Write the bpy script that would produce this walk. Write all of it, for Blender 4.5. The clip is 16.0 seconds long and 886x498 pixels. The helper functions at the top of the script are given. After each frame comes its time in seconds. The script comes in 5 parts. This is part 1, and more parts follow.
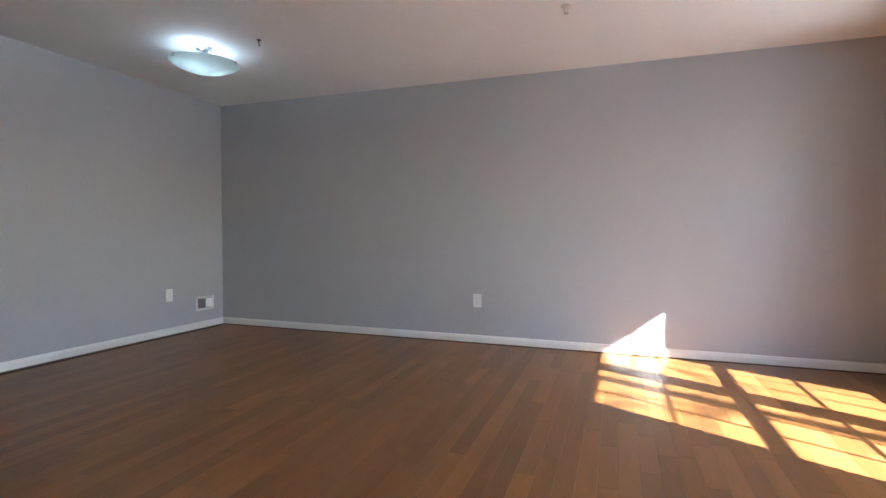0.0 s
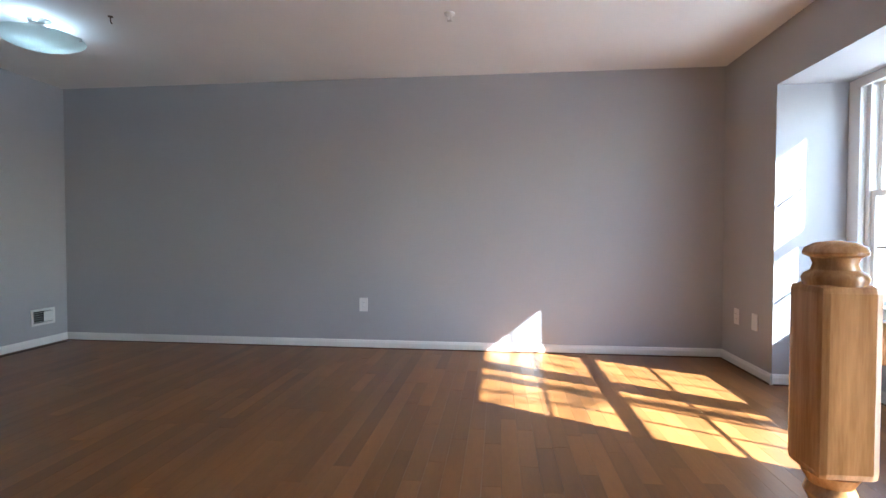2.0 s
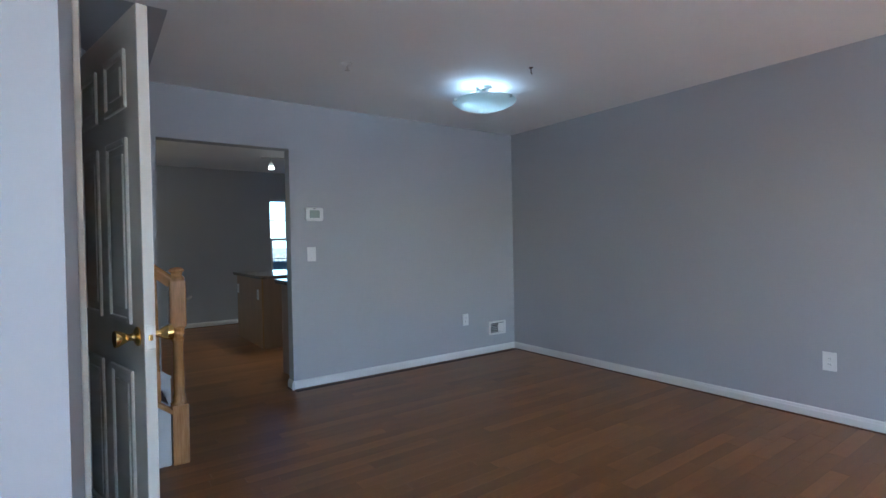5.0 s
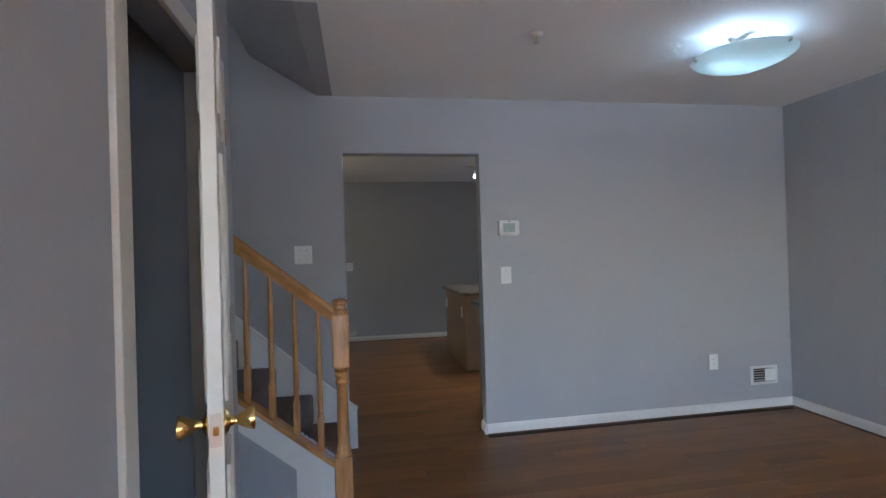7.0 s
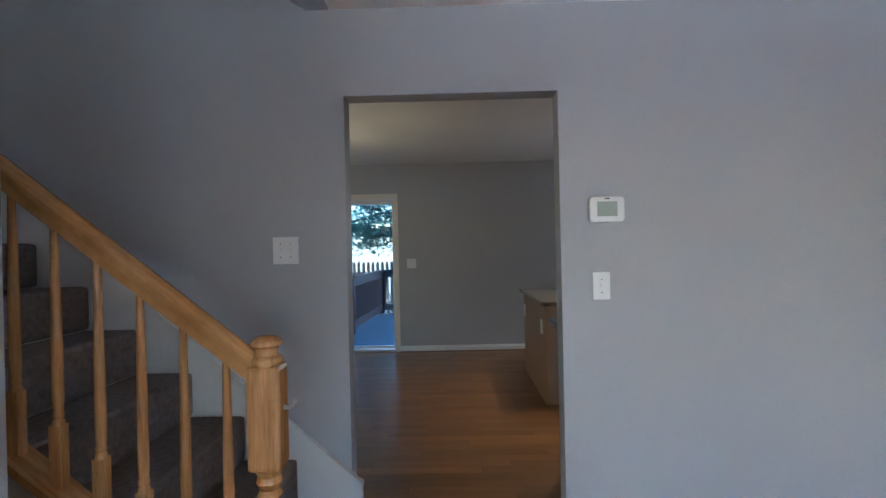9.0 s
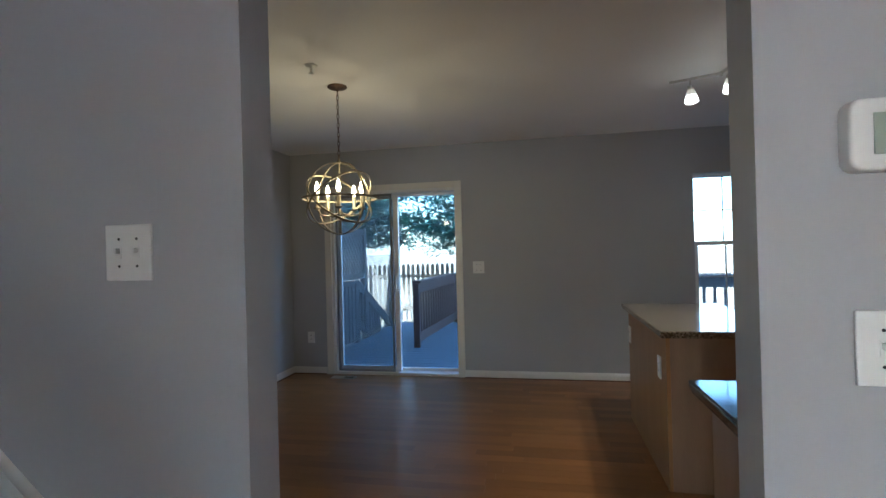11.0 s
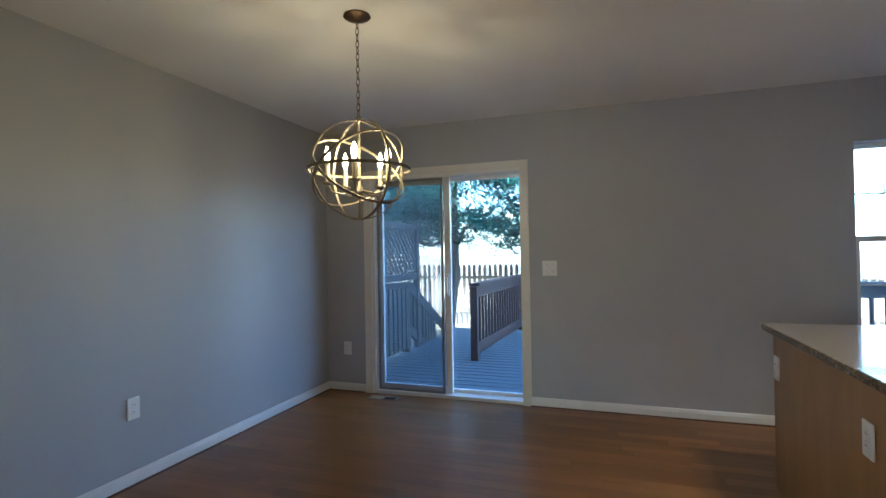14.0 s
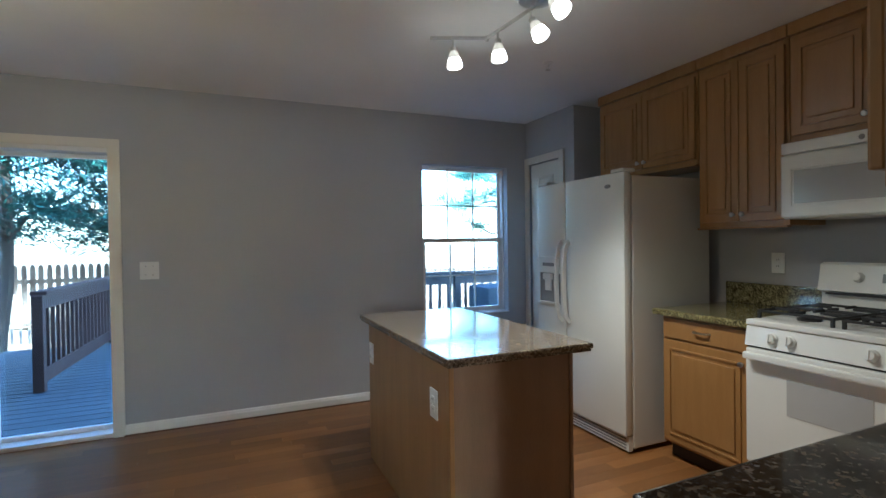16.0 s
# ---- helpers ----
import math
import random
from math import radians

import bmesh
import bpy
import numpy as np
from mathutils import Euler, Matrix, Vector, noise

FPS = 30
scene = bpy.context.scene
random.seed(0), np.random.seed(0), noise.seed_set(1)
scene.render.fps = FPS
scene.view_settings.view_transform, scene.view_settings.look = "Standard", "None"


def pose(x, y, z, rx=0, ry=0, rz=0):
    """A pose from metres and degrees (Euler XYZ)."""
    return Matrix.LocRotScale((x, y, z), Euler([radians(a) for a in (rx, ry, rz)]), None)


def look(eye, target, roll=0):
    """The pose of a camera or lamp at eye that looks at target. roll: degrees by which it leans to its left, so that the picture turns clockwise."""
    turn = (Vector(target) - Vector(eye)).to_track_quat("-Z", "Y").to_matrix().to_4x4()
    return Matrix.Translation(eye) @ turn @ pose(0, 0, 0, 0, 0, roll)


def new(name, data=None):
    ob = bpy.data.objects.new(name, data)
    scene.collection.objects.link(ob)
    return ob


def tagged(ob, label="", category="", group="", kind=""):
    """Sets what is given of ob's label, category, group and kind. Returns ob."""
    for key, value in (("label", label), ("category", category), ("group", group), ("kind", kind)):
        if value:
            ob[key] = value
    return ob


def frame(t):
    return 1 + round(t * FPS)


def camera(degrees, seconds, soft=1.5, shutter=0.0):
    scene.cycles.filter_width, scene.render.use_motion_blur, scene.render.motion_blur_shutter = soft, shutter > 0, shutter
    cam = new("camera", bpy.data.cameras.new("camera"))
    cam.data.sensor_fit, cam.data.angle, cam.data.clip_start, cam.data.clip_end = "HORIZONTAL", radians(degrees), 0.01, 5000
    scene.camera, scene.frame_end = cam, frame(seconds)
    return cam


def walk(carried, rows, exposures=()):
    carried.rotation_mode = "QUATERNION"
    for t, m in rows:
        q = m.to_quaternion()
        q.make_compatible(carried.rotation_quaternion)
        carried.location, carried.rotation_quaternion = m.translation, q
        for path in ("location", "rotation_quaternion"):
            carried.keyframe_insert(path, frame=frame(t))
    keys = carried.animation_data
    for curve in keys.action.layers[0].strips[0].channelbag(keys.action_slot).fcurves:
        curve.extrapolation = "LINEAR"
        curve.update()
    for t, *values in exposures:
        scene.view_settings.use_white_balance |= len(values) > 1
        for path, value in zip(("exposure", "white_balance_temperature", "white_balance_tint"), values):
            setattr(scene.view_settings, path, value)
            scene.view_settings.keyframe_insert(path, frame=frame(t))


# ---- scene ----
cam = camera(83.7, 16.0)
PATH = [
    (0, (0.204, -0.232, 1.006), (-0.461, 1.653, 0.95), 0.1),
    (0.5, (0.181, -0.212, 1.015), (-0.28, 1.733, 0.959), 0.2),
    (1, (0.176, -0.198, 1.002), (-0.114, 1.78, 0.955), 0.3),
    (1.5, (0.166, -0.189, 1.004), (-0.055, 1.798, 0.956), 0.3),
    (2, (0.202, -0.192, 1.023), (-0.021, 1.795, 0.971), 0.1),
    (2.5, (0.269, -0.153, 1.025), (-0.026, 1.825, 0.973), -0.1),
    (3, (0.368, -0.067, 1.026), (-0.142, 1.866, 0.981), -0.3),
    (3.5, (0.425, -0.018, 1.041), (-0.359, 1.821, 0.998), -0.6),
    (4, (0.386, 0.061, 1.03), (-0.717, 1.728, 0.99), -0.8),
    (4.5, (0.223, 0.186, 1.128), (-1.149, 1.641, 1.092), -1.0),
    (5, (0.155, 0.251, 1.23), (-1.473, 1.412, 1.204), -1.1),
    (7.3, (-0.659, 0.862, 1.347), (-2.648, 1.068, 1.353), -1.5),
    (7.5, (-0.772, 0.938, 1.353), (-2.769, 1.051, 1.354), -1.3),
    (8, (-1.084, 1.014, 1.325), (-3.084, 1.044, 1.329), -1.2),
    (8.5, (-1.391, 1.099, 1.33), (-3.39, 1.07, 1.336), -1.1),
    (8.7, (-1.531, 1.116, 1.338), (-3.531, 1.09, 1.337), -1.2),
    (11, (-3.063, 1.275, 1.329), (-5.023, 0.876, 1.336), -1.5),
    (11.5, (-3.356, 1.255, 1.341), (-5.286, 0.73, 1.352), -1.3),
    (12, (-3.602, 1.251, 1.34), (-5.504, 0.633, 1.347), -1.3),
    (12.5, (-3.813, 1.26, 1.344), (-5.688, 0.564, 1.356), -1.2),
    (13, (-3.919, 1.242, 1.322), (-5.773, 0.492, 1.338), -1.1),
    (13.5, (-3.975, 1.202, 1.309), (-5.826, 0.444, 1.321), -1.1),
    (14, (-4.03, 1.104, 1.288), (-5.922, 0.454, 1.304), -1.0),
    (14.5, (-4.052, 1.062, 1.292), (-6.034, 0.797, 1.295), -1.0),
    (15, (-4.08, 1.076, 1.286), (-6.072, 1.26, 1.28), -1.0),
    (15.5, (-4.094, 1.091, 1.3), (-6.017, 1.64, 1.282), -1.0),
    (16, (-4.134, 1.111, 1.318), (-5.966, 1.912, 1.291), -0.8),
]
walk(cam, [(t, look(eye, target, roll)) for t, eye, target, roll in PATH], [(0, 3.56, 5380, 7), (1.2, 3.4, 5180, 5), (2.5, 3.34, 5120, 5), (3.5, 3.29, 4780, 4), (5, 3.36, 4680, 4), (7.3, 3.6, 5030, 7), (8.7, 3.8, 5020, 6), (10.8, 3.9, 5180, 6), (12.5, 4.2, 5330, 8), (14, 4.36, 5330, 7), (14.5, 4.32, 5250, 6), (16, 4.48, 5150, 5)])

# ---- world and light ----
SUN_WAY = Vector((-1.0, 0.51, -0.775)).normalized()
world = bpy.data.worlds.new("sky")
scene.world = world
world.use_nodes = True
wn = world.node_tree.nodes
sky = wn.new("ShaderNodeTexSky")
sky.sky_type = 'NISHITA'
sky.sun_disc = False
sky.sun_elevation = math.asin(-SUN_WAY.z)
sky.sun_rotation = math.atan2(-SUN_WAY.x, -SUN_WAY.y)
world.node_tree.links.new(sky.outputs[0], wn["Background"].inputs[0])
wn["Background"].inputs[1].default_value = 0.15

sun_data = bpy.data.lights.new("sun", 'SUN')
sun_data.energy, sun_data.angle, sun_data.color = 5.0, radians(0.5), (1.0, 0.93, 0.82)
sun = new("sun", sun_data)
sun.matrix_world = look(Vector((0, 0, 12)) - SUN_WAY * 20, (0, 0, 12))


def lamp(name, place, watts, colour, radius=0.03):
    d = bpy.data.lights.new(name, 'POINT')
    d.energy, d.color, d.shadow_soft_size = watts, colour, radius
    ob = new(name, d)
    ob.location = place
    return ob


COOL, WARM = (0.78, 0.9, 1.0), (1.0, 0.72, 0.36)
CEIL = 2.44
for dy in (-0.085, 0.085):
    lamp("ceiling_lamp_light", (-2.81, 2.79 + dy, 2.338), 0.17, COOL, 0.022)
for i in range(5):
    a = radians(72 * i + 20)
    lamp("chandelier_light", (-6.152 + 0.15 * math.cos(a), -0.044 + 0.15 * math.sin(a), 1.763), 0.058, WARM, 0.003)

TRACK_HEADS = [((-6.486, 2.277), 4), ((-6.312, 2.448), 4), ((-6.05, 2.475), 24), ((-5.837, 2.417), 32)]
for (hx, hy), tilt in TRACK_HEADS:
    sd_ = bpy.data.lights.new("track_spot", 'SPOT')
    sd_.energy, sd_.color, sd_.shadow_soft_size, sd_.spot_size, sd_.spot_blend = 1.6, (1.0, 0.86, 0.66), 0.03, radians(105), 0.7
    so = new("track_spot", sd_)
    so.matrix_world = pose(hx - 0.042, hy - 0.044, 2.22, tilt * 0.4, -tilt * 0.5)


# ---- materials ----
def material(name, colour, rough=0.5, metal=0.0, vary=0.12, scale=6.0, bump=0.0, bump_scale=200.0, random_shift=0.0,
             stretch=(1, 1, 1), coat=0.0, colour2=None, fine=60.0, spec=0.5):
    """A principled surface with variation at two scales and fine relief."""
    m = bpy.data.materials.new(name)
    m.use_nodes = True
    n, l = m.node_tree.nodes, m.node_tree.links
    b = n["Principled BSDF"]
    b.inputs["Roughness"].default_value, b.inputs["Metallic"].default_value = rough, metal
    b.inputs["Coat Weight"].default_value = coat
    b.inputs["Coat Roughness"].default_value = 0.15
    b.inputs["Specular IOR Level"].default_value = spec
    tc = n.new("ShaderNodeTexCoord")
    mp = n.new("ShaderNodeMapping")
    mp.inputs["Scale"].default_value = stretch
    l.new(tc.outputs["Object"], mp.inputs[0])
    big, small = n.new("ShaderNodeTexNoise"), n.new("ShaderNodeTexNoise")
    big.inputs["Scale"].default_value, small.inputs["Scale"].default_value = scale, fine
    big.inputs["Detail"].default_value = small.inputs["Detail"].default_value = 4
    l.new(mp.outputs[0], big.inputs[0]), l.new(mp.outputs[0], small.inputs[0])
    add = n.new("ShaderNodeMath")
    add.operation = 'MULTIPLY_ADD'
    add.inputs[1].default_value = 0.4
    l.new(small.outputs[0], add.inputs[0]), l.new(big.outputs[0], add.inputs[2])
    ramp = n.new("ShaderNodeValToRGB")
    ramp.color_ramp.elements[0].position, ramp.color_ramp.elements[1].position = 0.4, 1.0
    c2 = colour2 or tuple(min(1, c * (1 + vary)) for c in colour)
    c1 = tuple(c * (1 - vary) for c in colour) if colour2 is None else colour
    ramp.color_ramp.elements[0].color, ramp.color_ramp.elements[1].color = (*c1, 1), (*c2, 1)
    l.new(add.outputs[0], ramp.inputs[0])
    out = ramp.outputs[0]
    if random_shift:
        oi, ge = n.new("ShaderNodeObjectInfo"), n.new("ShaderNodeNewGeometry")
        s = n.new("ShaderNodeMath")
        s.operation = 'ADD'
        l.new(oi.outputs["Random"], s.inputs[0]), l.new(ge.outputs["Random Per Island"], s.inputs[1])
        f = n.new("ShaderNodeMath")
        f.operation = 'FRACT'
        l.new(s.outputs[0], f.inputs[0])
        mr = n.new("ShaderNodeMapRange")
        mr.inputs["To Min"].default_value, mr.inputs["To Max"].default_value = 1 - random_shift, 1 + random_shift
        l.new(f.outputs[0], mr.inputs[0])
        hs = n.new("ShaderNodeHueSaturation")
        l.new(mr.outputs[0], hs.inputs["Value"]), l.new(out, hs.inputs["Color"])
        out = hs.outputs[0]
        off = n.new("ShaderNodeVectorMath")
        off.operation = 'SCALE'
        off.inputs[0].default_value = (37.0, 11.0, 5.0)
        l.new(f.outputs[0], off.inputs["Scale"]), l.new(off.outputs[0], mp.inputs["Location"])
    l.new(out, b.inputs["Base Color"])
    if bump:
        bn, bt = n.new("ShaderNodeBump"), n.new("ShaderNodeTexNoise")
        bt.inputs["Scale"].default_value = bump_scale
        l.new(mp.outputs[0], bt.inputs[0])
        bn.inputs["Strength"].default_value, bn.inputs["Distance"].default_value = bump, 0.002
        l.new(bt.outputs[0], bn.inputs["Height"]), l.new(bn.outputs[0], b.inputs["Normal"])
    return m


def glowing(name, colour, strength, base=(0.8, 0.8, 0.8)):
    m = material(name, base, 0.35, vary=0.02)
    b = m.node_tree.nodes["Principled BSDF"]
    b.inputs["Emission Color"].default_value = (*colour, 1)
    b.inputs["Emission Strength"].default_value = strength
    return m


def clear_glass(name, tint=(1, 1, 1)):
    """Thin clear glass: straight-through light, with gloss that grows towards grazing angles."""
    m = bpy.data.materials.new(name)
    m.use_nodes = True
    n, l = m.node_tree.nodes, m.node_tree.links
    n.remove(n["Principled BSDF"])
    t, g, mix, lw, p, k = (n.new(k) for k in ("ShaderNodeBsdfTransparent", "ShaderNodeBsdfGlossy", "ShaderNodeMixShader", "ShaderNodeLayerWeight", "ShaderNodeMath", "ShaderNodeMath"))
    t.inputs[0].default_value = (*tint, 1)
    g.inputs["Roughness"].default_value = 0.02
    p.operation, p.inputs[1].default_value = 'POWER', 5.0
    k.operation, k.inputs[1].default_value, k.inputs[2].default_value = 'MULTIPLY_ADD', 0.9, 0.04
    l.new(lw.outputs["Facing"], p.inputs[0]), l.new(p.outputs[0], k.inputs[0]), l.new(k.outputs[0], mix.inputs[0])
    l.new(t.outputs[0], mix.inputs[1]), l.new(g.outputs[0], mix.inputs[2])
    l.new(mix.outputs[0], n["Material Output"].inputs[0])
    return m


PAINT = material("grey_wall_paint", (0.43, 0.435, 0.45), 0.55, vary=0.03, scale=1.2, bump=0.06, bump_scale=350)
CEILING = material("white_ceiling_paint", (0.86, 0.845, 0.82), 0.8, vary=0.03, scale=1.5, bump=0.1, bump_scale=260)
WHITE = material("white_trim_paint", (0.78, 0.77, 0.74), 0.35, vary=0.03, scale=5, bump=0.03, bump_scale=120)
CREAM = material("cream_door_paint", (0.74, 0.71, 0.63), 0.4, vary=0.03, scale=4, bump=0.05, bump_scale=150)
FLOORWOOD = material("brown_floor_board", (0.20, 0.086, 0.025), 0.31, vary=0.3, scale=2, stretch=(4, 0.7, 1), random_shift=0.21,
                     colour2=(0.29, 0.131, 0.039), fine=22, spec=0.34)
SHOE = material("dark_brown_shoe_moulding", (0.11, 0.055, 0.025), 0.4, vary=0.2, scale=8)
GAP = material("dark_floor_joint", (0.05, 0.025, 0.012), 0.7, vary=0.2)
OAK = material("golden_oak", (0.30, 0.135, 0.038), 0.27, vary=0.3, scale=10, stretch=(6, 6, 0.5), fine=45, colour2=(0.62, 0.335, 0.12), coat=0.3,
               bump=0.06, bump_scale=90)
OAK_RAIL = material("golden_oak_rail", (0.30, 0.135, 0.038), 0.27, vary=0.3, scale=10, stretch=(6, 0.5, 0.5), fine=45, colour2=(0.62, 0.335, 0.12), coat=0.3,
                    bump=0.06, bump_scale=90)
CABINET = material("honey_maple_cabinet", (0.265, 0.135, 0.040), 0.35, vary=0.2, scale=4, stretch=(5, 5, 0.6), colour2=(0.36, 0.193, 0.063), coat=0.15,
                   bump=0.04, bump_scale=90)
PANEL = material("brown_cabinet_panel", (0.27, 0.175, 0.11), 0.4, vary=0.15, scale=3, stretch=(4, 4, 0.5))
TOE = material("dark_toe_kick", (0.03, 0.02, 0.015), 0.6)
APPLIANCE = material("white_appliance_enamel", (0.72, 0.72, 0.68), 0.3, vary=0.02, scale=2, bump=0.04, bump_scale=300)
GREY_PLASTIC = material("grey_plastic", (0.22, 0.22, 0.22), 0.5, vary=0.1)
IRON = material("black_cast_iron", (0.015, 0.015, 0.016), 0.5, vary=0.3, bump=0.2, bump_scale=300)
OVEN_GLASS = material("grey_oven_glass", (0.44, 0.44, 0.43), 0.12, vary=0.02)
BRASS = material("polished_brass", (0.72, 0.5, 0.17), 0.18, 1.0, vary=0.1, scale=20)
HINGE_BRASS = material("tarnished_brass", (0.26, 0.2, 0.1), 0.38, 1.0, vary=0.25, scale=40)
NICKEL = material("brushed_nickel", (0.60, 0.58, 0.54), 0.28, 1.0, vary=0.08, scale=30)
BRONZE = material("antique_bronze", (0.27, 0.235, 0.17), 0.45, 1.0, vary=0.2, scale=25)
DARK_BRONZE = material("dark_bronze", (0.11, 0.07, 0.045), 0.45, 0.8, vary=0.2, scale=25)
PLATE = material("white_plastic_plate", (0.8, 0.8, 0.78), 0.35, vary=0.02)
SLOT = material("dark_slot", (0.03, 0.03, 0.03), 0.6)
SCREEN_LCD = material("grey_green_display", (0.34, 0.40, 0.34), 0.3, vary=0.04)
CARPET = material("brown_stair_carpet", (0.20, 0.165, 0.15), 0.95, vary=0.3, scale=40, bump=0.6, bump_scale=500, fine=300, spec=0.1)
DECK = material("weathered_deck_board", (0.085, 0.105, 0.125), 0.75, vary=0.2, scale=3, stretch=(10, 0.8, 1), random_shift=0.1, bump=0.2, bump_scale=80)
RAILWOOD = material("red_brown_deck_stain", (0.085, 0.045, 0.036), 0.7, vary=0.25, scale=6, bump=0.15, bump_scale=90)
GREYWOOD = material("grey_weathered_wood", (0.070, 0.068, 0.070), 0.8, vary=0.25, scale=5, random_shift=0.12, bump=0.15, bump_scale=90)
FENCEWOOD = material("pale_fence_wood", (0.17, 0.14, 0.11), 0.85, vary=0.25, scale=4, random_shift=0.18, bump=0.2, bump_scale=70)
BARK = material("grey_brown_bark", (0.12, 0.095, 0.075), 0.9, vary=0.4, scale=9, stretch=(3, 3, 0.6), bump=0.8, bump_scale=40)
LEAF = material("blue_green_conifer_leaf", (0.024, 0.105, 0.088), 0.6, vary=0.4, scale=2, random_shift=0.45, colour2=(0.055, 0.18, 0.145))
SOIL = material("leafy_ground", (0.13, 0.10, 0.065), 0.95, vary=0.4, scale=3, colour2=(0.26, 0.22, 0.15), bump=0.6, bump_scale=30, fine=25)
# Kept pale so that the unseen forecourt throws more sun indoors.
BOUNCE_CONCRETE = material("pale_bounce_concrete", (0.62, 0.60, 0.56), 0.85, vary=0.12, scale=1.5, bump=0.2, bump_scale=60)
SIDING = material("pale_house_siding", (0.6, 0.58, 0.54), 0.7, vary=0.06)
LAMP_GLASS = material("frosted_lamp_glass", (0.62, 0.68, 0.66), 0.25, vary=0.03)
_n, _l = LAMP_GLASS.node_tree.nodes, LAMP_GLASS.node_tree.links
_thin, _mix = _n.new("ShaderNodeBsdfTranslucent"), _n.new("ShaderNodeMixShader")
_thin.inputs[0].default_value, _mix.inputs[0].default_value = (0.80, 0.86, 0.82, 1), 0.42
_l.new(_n["Principled BSDF"].outputs[0], _mix.inputs[1]), _l.new(_thin.outputs[0], _mix.inputs[2]), _l.new(_mix.outputs[0], _n["Material Output"].inputs[0])
BULB = glowing("candle_bulb_glow", (1.0, 0.78, 0.42), 3.0)
CANDLE = material("ivory_candle_sleeve", (0.7, 0.62, 0.45), 0.5, vary=0.05)
SHADE_TOP = glowing("frosted_track_shade", (1.0, 0.85, 0.6), 0.03)
SHADE_LOW = glowing("lit_track_shade", (1.0, 0.93, 0.75), 0.45)
PANE = clear_glass("window_glass")
PANE_LOWE = clear_glass("tinted_coated_glass", (0.62, 0.68, 0.72))
SCREEN_MESH = clear_glass("hazy_screen_pane", (0.80, 0.82, 0.84))
_n, _l = SCREEN_MESH.node_tree.nodes, SCREEN_MESH.node_tree.links
_veil, _mix = _n.new("ShaderNodeBsdfTranslucent"), _n.new("ShaderNodeMixShader")
_veil.inputs[0].default_value, _mix.inputs[0].default_value = (0.44, 0.45, 0.45, 1), 0.055
_l.new(_n["Mix Shader"].outputs[0], _mix.inputs[1]), _l.new(_veil.outputs[0], _mix.inputs[2]), _l.new(_mix.outputs[0], _n["Material Output"].inputs[0])


def granite(name, dark, mid, light):
    m = material(name, dark, 0.08, vary=0.1, coat=0.3)
    n, l = m.node_tree.nodes, m.node_tree.links
    tc = n.new("ShaderNodeTexCoord")
    v, z = n.new("ShaderNodeTexVoronoi"), n.new("ShaderNodeTexNoise")
    v.inputs["Scale"].default_value, z.inputs["Scale"].default_value = 140, 28
    z.inputs["Detail"].default_value = 8
    l.new(tc.outputs["Object"], v.inputs["Vector"]), l.new(tc.outputs["Object"], z.inputs["Vector"])
    mx = n.new("ShaderNodeMixRGB")
    mx.inputs[0].default_value = 0.5
    l.new(v.outputs["Color"], mx.inputs[1]), l.new(z.outputs["Fac"], mx.inputs[2])
    bw = n.new("ShaderNodeRGBToBW")
    l.new(mx.outputs[0], bw.inputs[0])
    r = n.new("ShaderNodeValToRGB")
    r.color_ramp.elements[0].position, r.color_ramp.elements[1].position = 0.35, 0.72
    r.color_ramp.elements[0].color, r.color_ramp.elements[1].color = (*dark, 1), (*light, 1)
    e = r.color_ramp.elements.new(0.52)
    e.color = (*mid, 1)
    l.new(bw.outputs[0], r.inputs[0]), l.new(r.outputs[0], n["Principled BSDF"].inputs["Base Color"])
    return m


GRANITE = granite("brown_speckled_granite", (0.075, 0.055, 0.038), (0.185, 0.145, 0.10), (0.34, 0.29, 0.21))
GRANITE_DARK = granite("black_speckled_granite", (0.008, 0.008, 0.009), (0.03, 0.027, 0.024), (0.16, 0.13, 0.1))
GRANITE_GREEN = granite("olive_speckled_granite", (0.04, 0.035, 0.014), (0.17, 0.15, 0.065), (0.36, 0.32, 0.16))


# ---- mesh helpers ----
BASE = {}
LIVING, KITCHEN = Vector((0, 0, 0)), Vector((-0.042, -0.044, 0))   # how far each set of plan numbers is moved
SHIFT = LIVING


def thing(name, base, label, category, group="", kind=""):
    ob = new(name)
    ob.empty_display_size = 0.1
    ob.location = Vector(base) + SHIFT
    BASE[ob.name] = Vector(base)
    return tagged(ob, label, category, group, kind)


def mesh_of(bm, name, mat, base=(0, 0, 0), smooth=False):
    if base != (0, 0, 0):
        bmesh.ops.translate(bm, verts=bm.verts, vec=-Vector(base))
    bmesh.ops.recalc_face_normals(bm, faces=bm.faces)
    me = bpy.data.meshes.new(name)
    bm.to_mesh(me)
    bm.free()
    me.materials.append(mat)
    if smooth:
        for p in me.polygons:
            p.use_smooth = True
        me.set_sharp_from_angle(angle=radians(40))
    return me


def part(name, bm, mat, parent, label="", smooth=False):
    """One mesh object under a thing or a part; the bmesh is given in the thing's world coordinates."""
    base = BASE[parent.name]
    ob = new(name, mesh_of(bm, name, mat, tuple(base), smooth))
    ob.parent = parent
    BASE[ob.name] = base
    return tagged(ob, label)


def solid(name, bm, mat, label, category, kind="", group="", smooth=False):
    ob = new(name, mesh_of(bm, name, mat, (0, 0, 0), smooth))
    BASE[ob.name] = Vector((0, 0, 0))
    ob.location = SHIFT
    return tagged(ob, label, category, group, kind)


def join(bm, other):
    me = bpy.data.meshes.new("tmp")
    other.to_mesh(me)
    other.free()
    bm.from_mesh(me)
    bpy.data.meshes.remove(me)
    return bm


